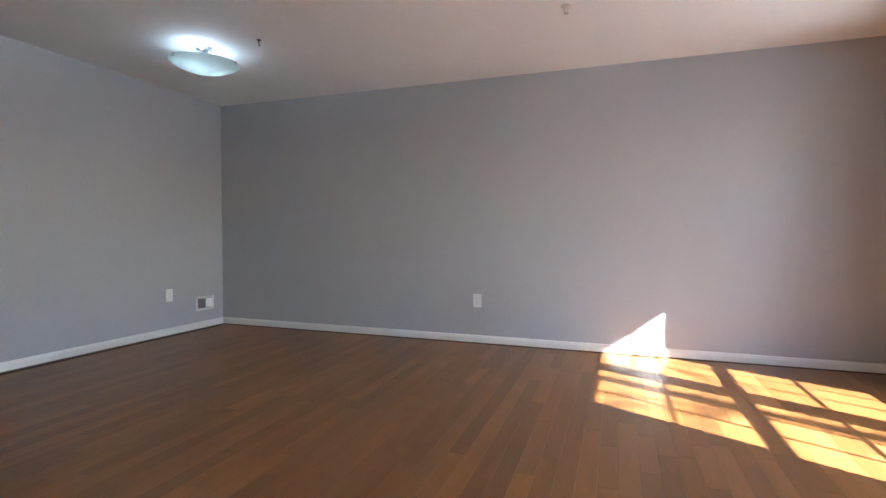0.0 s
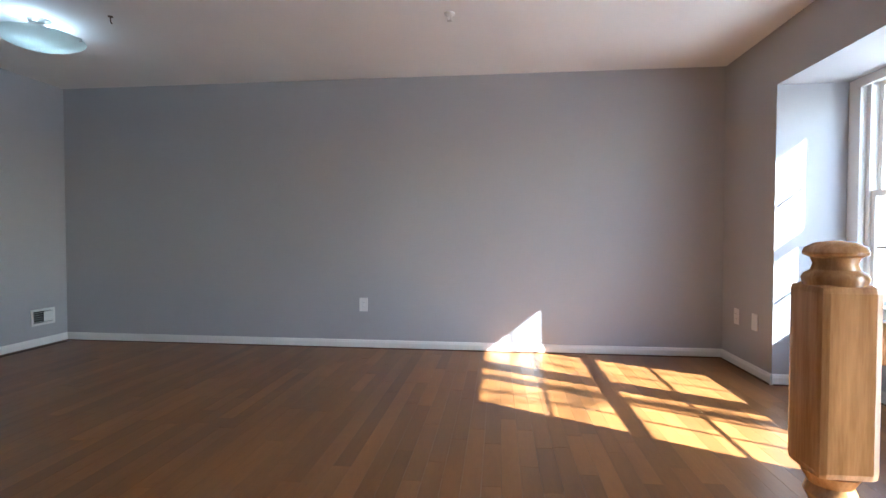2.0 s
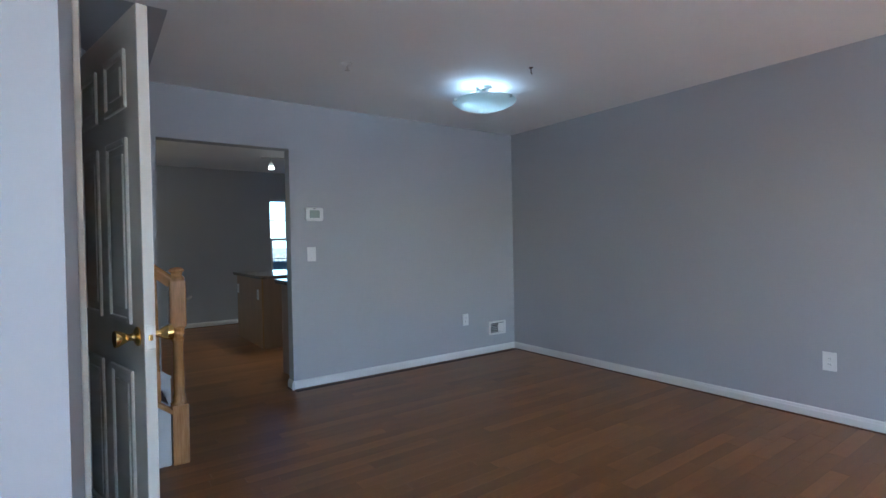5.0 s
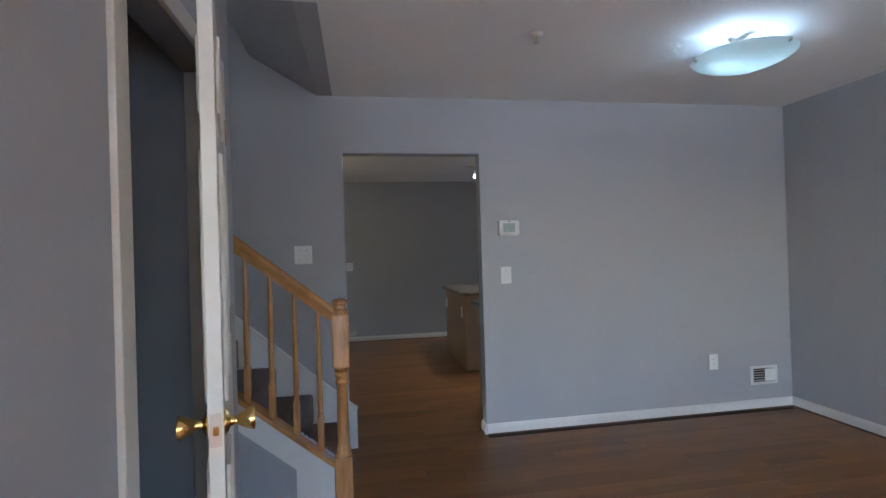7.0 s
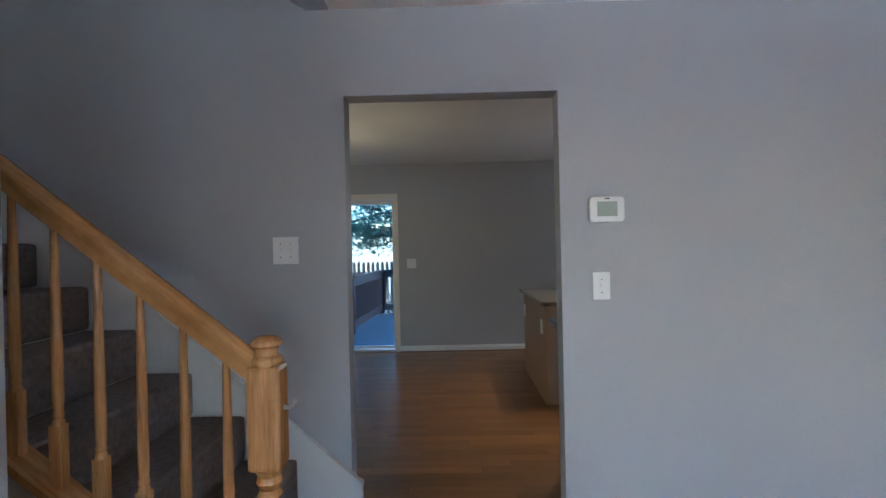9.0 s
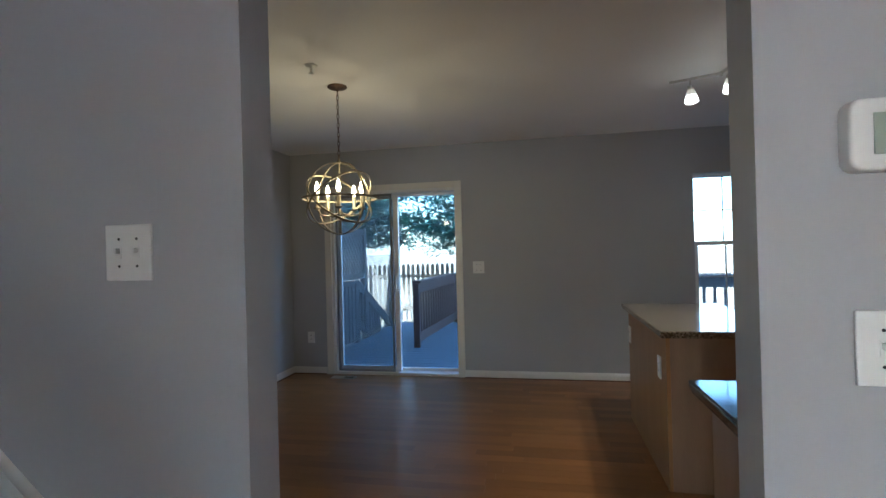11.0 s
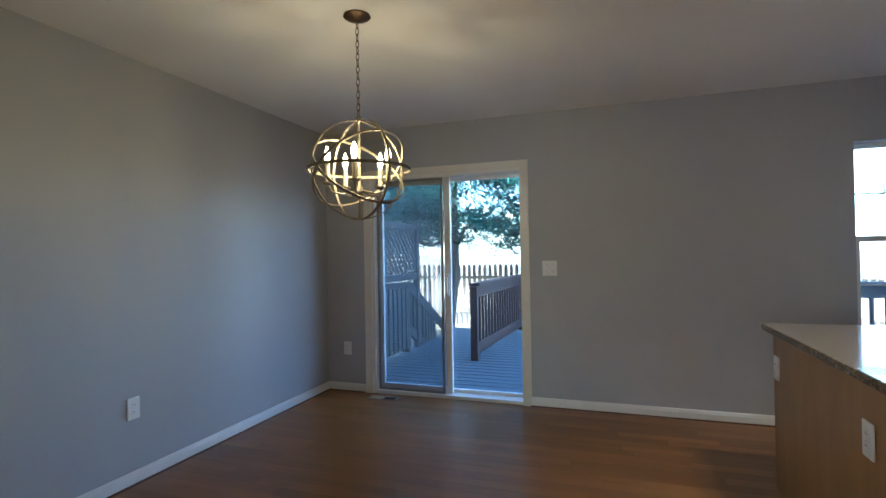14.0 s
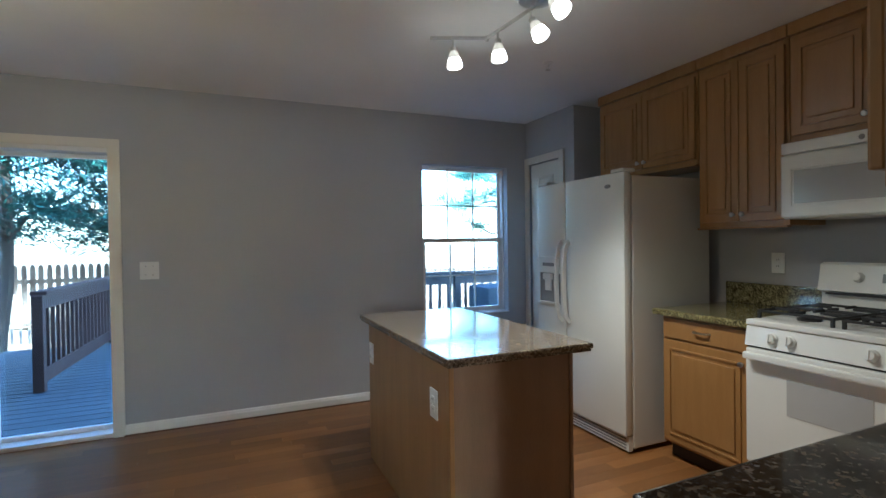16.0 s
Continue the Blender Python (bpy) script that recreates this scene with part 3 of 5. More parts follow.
RAILSHAPE = [(-0.022, -0.032), (0.022, -0.032), (0.022, -0.012), (0.032, 0.0), (0.032, 0.014), (0.020, 0.028), (0.0, 0.033), (-0.020, 0.028), (-0.032, 0.014), (-0.032, 0.0), (-0.022, -0.012)]
part("handrail", sweep(rail_pts, RAILSHAPE), OAK_RAIL, st, "oak handrail", True)


def baluster(x, y, z0, z1, parent):
    t = box((x - 0.016, y - 0.016, z0), (x + 0.016, y + 0.016, z0 + 0.17), 0.003)
    h = z1 - z0
    lathe([(0.016, 0.168), (0.0145, 0.18), (0.012, 0.185), (0.0155, 0.195), (0.012, 0.205), (0.0145, 0.24), (0.0135, h * 0.6), (0.009, h)], (x, y, z0), 12, t)
    part("baluster", t, OAK, parent, "turned oak baluster", True)


for i in range(9):
    y = 0.54 - 0.1125 * i
    baluster(-3.03, y, 0.310 + (0.61 - y) * SL, 1.005 + (0.62 - y) * SL, st)


def newel(name, x, y, side, z0, zblock0, zblock1, ztop, label):
    """A turned newel post with a faceted block and a mushroom cap."""
    n = thing(name, (x, y, z0), label, "newel post")
    s = side / 2
    t = box((x - s, y - s, zblock0), (x + s, y + s, zblock1), 0.012)
    part("block", t, OAK, n)
    hb = ztop - zblock1
    cap = [(s * 0.92, zblock1 - 0.004), (s * 0.98, zblock1 + hb * 0.06), (s * 1.0, zblock1 + hb * 0.14), (s * 0.92, zblock1 + hb * 0.24), (s * 0.72, zblock1 + hb * 0.32),
           (s * 0.66, zblock1 + hb * 0.46), (s * 0.74, zblock1 + hb * 0.6), (s * 0.95, zblock1 + hb * 0.66), (s * 0.98, zblock1 + hb * 0.72), (s * 0.9, zblock1 + hb * 0.84),
           (s * 0.6, zblock1 + hb * 0.95), (0, ztop)]
    part("cap", lathe(cap, (x, y, 0), 28), OAK, n, "turned oak cap", True)
    zb = z0 + 0.34
    shaft = [(s * 0.95, zb), (s * 0.75, zb + 0.02), (s * 0.85, zb + 0.035), (s * 0.62, zb + 0.06), (s * 0.70, zb + 0.12), (s * 0.60, zblock0 - 0.09),
             (s * 0.78, zblock0 - 0.07), (s * 0.6, zblock0 - 0.055), (s * 0.82, zblock0 - 0.035), (s * 0.7, zblock0 - 0.02), (s * 0.95, zblock0)]
    part("shaft", lathe(shaft, (x, y, 0), 24), OAK, n, "", True)
    part("base_block", box((x - s, y - s, z0), (x + s, y + s, zb), 0.005), OAK, n)
    return n


newel("newel_post", -3.03, 0.648, 0.085, 0.0, 0.775, 1.045, 1.12, "golden oak newel post at the foot of the stairs")
nh = bpy.data.objects["newel_post"]
part("hook", sweep([(-3.03, 0.690, 0.93), (-3.03, 0.705, 0.93), (-3.03, 0.716, 0.936), (-3.03, 0.722, 0.948)], round_shape(0.006, 8), up=(1, 0, 0)), NICKEL, nh, "small metal hook", True)
n2 = newel("newel_post", 0.725, 0.644, 0.088, 0.0, 0.655, 0.95, 1.018, "golden oak newel post with a mushroom cap by the entry")
gr = thing("guard_rail", (1.4, 0.644, 0), "oak guard rail between the newel post and the wall", "railing")
part("handrail", sweep([(0.762, 0.644, 0.86), (XE, 0.644, 0.86)], RAILSHAPE), OAK_RAIL, gr, "", True)
for i in range(9):
    baluster(0.90 + 0.13 * i, 0.644, 0.0, 0.83, gr)


# Thin white sheet sloping along the shoe rail, with two small dark marks.
pp = thing("paper", (-3.06, 0.52, 0.38), "thin white sheet with two dark marks on the shoe rail", "paper")
part("sheet", slab_yz(-3.074, -3.048, [(0.60, 0.325), (0.60, 0.329), (0.43, 0.466), (0.43, 0.462)]), PLATE, pp)
for y in (0.485, 0.465):
    part("dark_mark", slab_yz(-3.066, -3.056, [(y, 0.330 + (0.60 - y) * 0.806), (y, 0.332 + (0.60 - y) * 0.806), (y - 0.01, 0.3405 + (0.60 - y) * 0.806), (y - 0.01, 0.3385 + (0.60 - y) * 0.806)]), SLOT, pp)

# ---- wall plates and small fixtures ----
def plate(kind, place, normal, label, w=0.078, h=0.124, gangs=1):
    """A wall plate built facing +x and then turned; kind: outlet, toggle or blank."""
    p = thing({"outlet": "outlet", "toggle": "light_switch", "blank": "wall_plate"}[kind], (0, 0, 0), label, {"outlet": "outlet", "toggle": "light switch", "blank": "wall plate"}[kind])
    W = w + 0.046 * (gangs - 1)
    part("cover", box((0, -W / 2, -h / 2), (0.007, W / 2, h / 2), 0.004), PLATE, p)
    for g in range(gangs):
        y = (g - (gangs - 1) / 2) * 0.046
        if kind == "outlet":
            for z in (-0.020, 0.020):
                part("socket", box((0.0072, y - 0.017, z - 0.014), (0.0095, y + 0.017, z + 0.014), 0.003), PLATE, p)
                for dy in (-0.006, 0.006):
                    part("slot", box((0.0096, y + dy - 0.0012, z - 0.004), (0.0101, y + dy + 0.0012, z + 0.005)), SLOT, p)
        elif kind == "toggle":
            part("toggle_slot", box((0.0072, y - 0.006, -0.013), (0.0082, y + 0.006, 0.013)), PLATE, p)
            part("toggle", box((0.008, y - 0.004, -0.002), (0.02, y + 0.004, 0.010), 0.002), PLATE, p)
        for z in ((-0.03, 0.03) if kind == "toggle" else (0.0,) if kind == "outlet" else (-0.045, 0.045)):
            part("screw", lathe([(0.003, 0.0072), (0.0025, 0.009)], (0, y, z), 8, None, pose(0, 0, 0, 0, 90)), SLOT if kind == "toggle" else PLATE, p)
    p.matrix_world = Matrix.Translation(SHIFT) @ pose(*place, 0, 0, normal)
    return p


plate("outlet", (-1.018, YN - 0.001, 0.398), -90, "white duplex outlet low on the grey wall")
plate("outlet", (XW + 0.001, 3.488, 0.403), 0, "white duplex outlet beside the wall vent")
plate("outlet", (XE - 0.001, 3.94, 0.394), 180, "white coaxial and outlet plate near the corner")
plate("blank", (XE - 0.001, 3.663, 0.394), 180, "white blank plate beside the bay")
plate("toggle", (-2.599, -0.29, 1.13), 0, "white light switch inside the dark closet")
plate("toggle", (XW + 0.001, 1.812, 1.151), 0, "white single light switch under the thermostat")
plate("toggle", (XW + 0.001, 0.378, 1.343), 0, "white double light switch beside the stairs", 0.072, 0.124, 2)
SHIFT = KITCHEN
plate("toggle", (XK + 0.001, 0.652, 1.147), 0, "white double light switch beside the patio door", 0.072, 0.124, 2)
plate("outlet", (XK + 0.001, -1.243, 0.404), 0, "white duplex outlet beside the patio door")
plate("outlet", (-6.082, YS + 0.001, 0.433), 90, "white duplex outlet on the dining wall")
plate("outlet", (-6.011, YN - 0.001, 1.166), -90, "white duplex outlet above the backsplash")

SHIFT = LIVING
th = thing("thermostat", (XW, 1.837, 1.497), "white thermostat with a grey-green display", "thermostat")
t = box((XW + 0.001, 1.759, 1.438), (XW + 0.032, 1.917, 1.555))
bmesh.ops.bevel(t, geom=[e for e in t.edges if abs(e.verts[0].co.x - e.verts[1].co.x) > 0.01], offset=0.02, segments=5, affect='EDGES', profile=0.5)
bmesh.ops.bevel(t, geom=[e for e in t.edges if min(v.co.x for v in e.verts) > XW + 0.03], offset=0.007, segments=3, affect='EDGES', profile=0.5)
part("body", t, PLATE, th, "", True)
part("display", box((XW + 0.0325, 1.792, 1.464), (XW + 0.034, 1.882, 1.530), 0.0006), SCREEN_LCD, th, "grey-green display")
part("maker_mark", box((XW + 0.0325, 1.826, 1.541), (XW + 0.0332, 1.848, 1.546)), SLOT, th)

vt = thing("wall_vent", (XW, 3.94, 0.205), "white louvred return vent above the skirting board", "vent")
part("backing", box((XW + 0.0005, 3.835, 0.215), (XW + 0.003, 4.04, 0.325)), SLOT, vt)
part("frame", boxes([((XW + 0.001, 3.815, 0.195), (XW + 0.010, 3.84, 0.345)), ((XW + 0.001, 4.035, 0.195), (XW + 0.010, 4.06, 0.345)),
                     ((XW + 0.001, 3.84, 0.195), (XW + 0.010, 4.035, 0.218)), ((XW + 0.001, 3.84, 0.322), (XW + 0.010, 4.035, 0.345))], 0.003), WHITE, vt)
for i in range(5):
    z = 0.230 + 0.020 * i
    part("slat", box((-0.006, 3.842, -0.0008), (0.006, 3.94, 0.0008), 0, None, pose(XW + 0.008, 0, z, 0, 12)), WHITE, vt)
for i in range(9):
    part("slat", box((-0.005, -0.0008, 0.222), (0.005, 0.0008, 0.318), 0, None, pose(XW + 0.008, 3.95 + 0.01 * i, 0, 0, 0, 50)), WHITE, vt)

SHIFT = KITCHEN
fv = thing("floor_register", (-7.99, -0.81, 0), "tan metal floor register by the patio door", "vent")
part("frame", boxes([((-8.045, -0.945, 0.0), (-8.035, -0.68, 0.006)), ((-7.955, -0.945, 0.0), (-7.945, -0.68, 0.006)), ((-8.035, -0.945, 0), (-7.955, -0.93, 0.006)), ((-8.035, -0.695, 0), (-7.955, -0.68, 0.006)),
                     ((-8.035, -0.93, 0), (-7.955, -0.81, 0.0045))], 0.001), NICKEL, fv)
for i in range(12):
    part("slat", box((-8.035, -0.805 + 0.0092 * i, 0), (-7.955, -0.801 + 0.0092 * i, 0.004)), DARK_BRONZE, fv)


SHIFT = LIVING
def sprinkler(x, y, z, group="ceiling sprinklers"):
    s = thing("sprinkler", (x, y, z), "white pendent fire sprinkler on the ceiling", "sprinkler", group)
    part("escutcheon", lathe([(0.036, z), (0.036, z - 0.004), (0.022, z - 0.012), (0.010, z - 0.014)], (x, y, 0), 18), WHITE, s, "", True)
    part("frame_arms", boxes([((x - 0.011, y - 0.002, z - 0.045), (x - 0.008, y + 0.002, z - 0.012)), ((x + 0.008, y - 0.002, z - 0.045), (x + 0.011, y + 0.002, z - 0.012))]), NICKEL, s)
    part("deflector", lathe([(0.004, z - 0.042), (0.016, z - 0.046), (0.016, z - 0.048), (0.004, z - 0.050)], (x, y, 0), 14), NICKEL, s)
    return s


sprinkler(-0.115, 2.98, CEIL)
sprinkler(-2.91, 1.678, CEIL)
SHIFT = KITCHEN
sprinkler(-5.72, 0.006, CEIL)
sprinkler(-6.69, 3.03, CEIL)
SHIFT = LIVING
hk = thing("ceiling_hook", (-2.30, 2.786, CEIL), "small dark hook screwed in the ceiling", "hook")
part("plate", lathe([(0.016, CEIL), (0.016, CEIL - 0.003), (0.004, CEIL - 0.006)], (-2.30, 2.786, 0), 12), DARK_BRONZE, hk)
part("shank", sweep([(-2.30, 2.786, CEIL - 0.004), (-2.30, 2.786, CEIL - 0.03), (-2.296, 2.786, CEIL - 0.045), (-2.289, 2.786, CEIL - 0.045)], round_shape(0.0035, 8), up=(0, 1, 0)), DARK_BRONZE, hk)

# ---- ceiling lamp ----
cl = thing("ceiling_lamp", (-2.81, 2.79, CEIL), "semi-flush ceiling lamp with a frosted glass bowl, lit", "ceiling lamp")
part("canopy", lathe([(0.065, CEIL), (0.065, CEIL - 0.012), (0.055, CEIL - 0.022), (0.02, CEIL - 0.024)], (-2.81, 2.79, 0), 28), NICKEL, cl, "", True)
part("bracket", boxes([((-2.93, 2.782, CEIL - 0.036), (-2.69, 2.798, CEIL - 0.030)), ((-2.815, 2.785, CEIL - 0.036), (-2.805, 2.795, CEIL - 0.02))], 0.001), NICKEL, cl)
bowl = [(0.0, 2.252), (0.06, 2.256), (0.12, 2.267), (0.18, 2.287), (0.22, 2.305), (0.245, 2.321), (0.25, 2.327), (0.246, 2.328)]
part("shade", lathe(bowl, (-2.81, 2.79, 0), 48), LAMP_GLASS, cl, "frosted glass bowl", True)
for i in range(3):
    a = radians(120 * i + 15)
    x, y = -2.81 + 0.240 * math.cos(a), 2.79 + 0.240 * math.sin(a)
    part("clip", boxes([((x - 0.008, y - 0.008, 2.312), (x + 0.008, y + 0.008, 2.336))], 0.003), NICKEL, cl)
    part("arm", sweep([(-2.81 + 0.03 * math.cos(a), 2.79 + 0.03 * math.sin(a), CEIL - 0.03), (x, y, 2.334)], round_shape(0.004, 6)), NICKEL, cl)

SHIFT = KITCHEN
# ---- chandelier ----
CX, CY, CZ, CR = -6.11, 0.0, 1.695, 0.236
ch = thing("chandelier", (CX, CY, CEIL), "antique bronze orb chandelier with five lit candle bulbs", "chandelier")
part("canopy", lathe([(0.064, CEIL), (0.066, CEIL - 0.006), (0.058, CEIL - 0.012), (0.03, CEIL - 0.020), (0.008, CEIL - 0.028)], (CX, CY, 0), 28), DARK_BRONZE, ch, "", True)


def ring(c, r, m, shape, segs=64):
    return sweep([c + (m @ Vector((r * math.cos(2 * math.pi * i / segs), r * math.sin(2 * math.pi * i / segs), 0))) for i in range(segs)], shape, True, None, m.to_3x3() @ Vector((0, 0, 1)))


BAND = [(-0.003, -0.0065), (0.003, -0.0065), (0.003, 0.0065), (-0.003, 0.0065)]
C = Vector((CX, CY, CZ))
FACE, ACROSS, UP = Vector((0.88, 0.47, 0)), Vector((-0.47, 0.88, 0)), Vector((0, 0, 1))
for k, (f, s, u) in enumerate(((0.9, 0.43, 0.0), (0.55, -0.83, 0.0), (0.0, 0.0, 1.0), (0.58, 0.42, 0.70), (-0.49, -0.45, 0.75))):
    axis = (FACE * f + ACROSS * s + UP * u).normalized()
    m = axis.to_track_quat("Z", "Y").to_matrix().to_4x4()
    part("ring", ring(C, CR + 0.004 * (k % 3), m, BAND), BRONZE, ch, "flat bronze band of the orb", False)
links = 15
for i in range(links):
    z = CEIL - 0.03 - (CEIL - 0.03 - CZ - CR - 0.02) * (i + 0.5) / links
    r = (CEIL - 0.03 - CZ - CR - 0.02) / links * 0.62
    pts = [Vector((CX, CY, z)) + pose(0, 0, 0, 0, 0, 90 * (i % 2)) @ Vector((0.008 * math.cos(2 * math.pi * j / 12), 0, r * math.sin(2 * math.pi * j / 12))) for j in range(12)]
    part("chain_link", sweep(pts, round_shape(0.0022, 5), True, None, (1, 0.01, 0) if i % 2 else (0, 1, 0.01)), DARK_BRONZE, ch)
part("stem", lathe([(0.006, CZ - CR), (0.012, CZ - CR + 0.01), (0.006, CZ - CR + 0.03), (0.006, CZ - 0.12), (0.016, CZ - 0.11), (0.016, CZ - 0.09), (0.006, CZ - 0.07), (0.006, CZ + CR - 0.01), (0.014, CZ + CR), (0.01, CZ + CR + 0.02)], (CX, CY, 0), 16), BRONZE, ch, "", True)
for i in range(5):
    a = radians(72 * i + 20)
    d = Vector((math.cos(a), math.sin(a), 0))
    q = C + d * 0.15
    part("arm", sweep([C + Vector((0, 0, -0.10)) + d * 0.012, C + Vector((0, 0, -0.118)) + d * 0.08, C + Vector((0, 0, -0.11)) + d * 0.13, Vector((q.x, q.y, CZ - 0.075))], round_shape(0.005, 8)), BRONZE, ch, "", True)
    part("drip_cup", lathe([(0.004, CZ - 0.08), (0.024, CZ - 0.072), (0.026, CZ - 0.064), (0.012, CZ - 0.062)], (q.x, q.y, 0), 16), BRONZE, ch, "", True)
    cn = part("candle", lathe([(0.011, CZ - 0.062), (0.011, CZ + 0.025), (0.006, CZ + 0.028)], (q.x, q.y, 0), 14), CANDLE, ch, "ivory candle sleeve", True)
    b = part("bulb", lathe([(0.006, CZ + 0.028), (0.013, CZ + 0.045), (0.015, CZ + 0.060), (0.010, CZ + 0.083), (0.004, CZ + 0.100), (0, CZ + 0.108)], (q.x, q.y, 0), 14), BULB, cn, "lit candle bulb", True)
    b.visible_shadow = False

# ---- track light ----
tl = thing("track_light", (-6.0, 2.42, CEIL), "brushed nickel zigzag track light with frosted shades, lit", "track light")
ZT = 2.392
tb = [Vector((-6.505, 2.155, ZT)), Vector((-6.40, 2.434, ZT)), Vector((-5.93, 2.475, ZT)), Vector((-5.68, 2.32, ZT))]
part("canopy", lathe([(0.09, CEIL), (0.09, CEIL - 0.018), (0.084, CEIL - 0.026), (0.01, CEIL - 0.028)], (-5.99, 2.47, 0), 32), NICKEL, tl, "", True)
part("stem", lathe([(0.008, ZT), (0.008, CEIL - 0.008)], (-5.99, 2.470, 0), 12), NICKEL, tl)
for a, b in zip(tb, tb[1:]):
    part("bar", sweep([a, b], [(-0.004, -0.008), (0.004, -0.008), (0.004, 0.008), (-0.004, 0.008)]), NICKEL, tl)
part("joint", box((-6.408, 2.426, ZT - 0.016), (-6.392, 2.442, ZT + 0.012), 0.003), NICKEL, tl)
for (x, y), tilt in TRACK_HEADS:
    m = pose(0, 0, 0, tilt * 0.6, -tilt, 0)
    part("post", lathe([(0.005, ZT - 0.04), (0.005, ZT + 0.004)], (x, y, 0), 8), NICKEL, tl)
    hd = part("socket", lathe([(0.010, -0.008), (0.017, -0.010), (0.017, -0.034), (0.020, -0.036)], (x, y, ZT - 0.03), 16, None, m), NICKEL, tl, "", True)
    part("shade", lathe([(0.021, -0.034), (0.029, -0.058), (0.033, -0.074)], (x, y, ZT - 0.03), 20, None, m), SHADE_TOP, hd, "frosted glass shade", True)
    part("lit_rim", lathe([(0.0332, -0.074), (0.039, -0.098), (0.041, -0.112), (0.037, -0.118), (0, -0.115)], (x, y, ZT - 0.03), 20, None, m), SHADE_LOW, hd, "brightly lit shade rim", True)


# ---- kitchen ----
def raised_front(name, x0, x1, z0, z1, y, parent, mat=CABINET, panel=True):
    """A cabinet door or drawer front facing -y with a raised panel; y: its back plane."""
    d = part(name, box((x0, y - 0.018, z0), (x1, y, z1), 0.004), mat, parent)
    if panel:
        e = 0.055
        part("frame_moulding", boxes([((x0 + e - 0.012, y - 0.0255, z0 + e - 0.012), (x0 + e, y - 0.0175, z1 - e + 0.012)), ((x1 - e, y - 0.0255, z0 + e - 0.012), (x1 - e + 0.012, y - 0.0175, z1 - e + 0.012)),
                                      ((x0 + e, y - 0.0255, z0 + e - 0.012), (x1 - e, y - 0.0175, z0 + e)), ((x0 + e, y - 0.0255, z1 - e), (x1 - e, y - 0.0175, z1 - e + 0.012))], 0.002), mat, d)
        part("raised_panel", box((x0 + e + 0.022, y - 0.0265, z0 + e + 0.022), (x1 - e - 0.022, y - 0.0175, z1 - e - 0.022), 0.008), mat, d)
    return d


def knob(x, y, z, parent):
    t = lathe([(0.006, 0), (0.005, 0.012), (0.013, 0.016), (0.015, 0.022), (0.011, 0.028), (0, 0.030)], (x, y, z), 16, None, pose(0, 0, 0, 90))
    part("knob", t, NICKEL, parent, "nickel knob", True)


def wall_cabinet(x0, x1, z0, z1, doors, label, knobs):
    c = thing("wall_cabinet", ((x0 + x1) / 2, 4.0, z0), label, "cabinet", "wall cabinets")
    part("body", box((x0 + 0.001, 3.885, z0), (x1 - 0.001, YN - 0.002, z1), 0.002), CABINET, c)
    w = (x1 - x0 - 0.03) / doors
    for i in range(doors):
        a = x0 + 0.015 + w * i
        d = raised_front("door", a + 0.002, a + w - 0.002, z0 + 0.03, z1 - 0.03, 3.884, c)
        left = knobs[i] == "l"
        knob(a + 0.03 if left else a + w - 0.03, 3.865, z0 + 0.07, d)
    part("light_rail", box((x0 + 0.001, 3.862, z0 - 0.012), (x1 - 0.001, 3.90, z0 - 0.001), 0.003), CABINET, c)
    part("crown", box((x0 + 0.001, 3.86, z1 + 0.001), (x1 - 0.001, 3.90, 2.439), 0.006), CABINET, c)
    return c


wall_cabinet(-7.19, -6.30, 1.79, 2.37, 2, "honey maple wall cabinet over the refrigerator", "rl")
wall_cabinet(-6.298, -5.752, 1.385, 2.37, 2, "tall honey maple wall cabinet with two doors", "rl")
wall_cabinet(-5.75, -4.99, 1.815, 2.37, 2, "honey maple wall cabinet over the microwave", "rl")
wall_cabinet(-4.988, -4.48, 1.385, 2.37, 1, "honey maple corner wall cabinet", "r")

uc = thing("wall_cabinet", (-4.28, 2.6, 1.37), "honey maple wall cabinet on the dividing wall", "cabinet", "wall cabinets")
part("body", box((-4.385, 1.794, 1.37), (-4.076, 3.84, 2.38), 0.002), PANEL, uc)
for i in range(4):
    part("door", box((-4.404, 1.80 + 0.51 * i, 1.39), (-4.386, 2.30 + 0.51 * i, 2.36), 0.004), CABINET, uc)

bc = thing("base_cabinet", (-6.02, 3.85, 0), "honey maple base cabinet with a drawer over a door", "cabinet")
part("body", box((-6.30, 3.572, 0.10), (-5.718, YN - 0.002, 0.862), 0.002), CABINET, bc)
part("toe_kick", box((-6.30, 3.64, 0), (-5.718, 3.66, 0.099)), TOE, bc)
d = raised_front("drawer", -6.285, -5.75, 0.735, 0.850, 3.571, bc, panel=False)
t = sweep([(-6.065, 3.553, 0.795), (-6.06, 3.532, 0.795), (-6.018, 3.526, 0.795), (-5.976, 3.532, 0.795), (-5.971, 3.553, 0.795)], round_shape(0.006, 8))
part("handle", t, NICKEL, d, "nickel bow handle", True)
d = raised_front("door", -6.285, -5.75, 0.12, 0.722, 3.571, bc)
knob(-5.785, 3.552, 0.675, d)
ct = thing("countertop", (-6.02, 3.85, 0.865), "olive speckled granite countertop with backsplash", "countertop")
part("slab", box((-6.34, 3.52, 0.865), (-5.718, YN - 0.002, 0.902), 0.008), GRANITE_GREEN, ct)
part("backsplash", box((-6.34, YN - 0.024, 0.903), (-5.718, YN - 0.002, 1.035), 0.004), GRANITE_GREEN, ct)

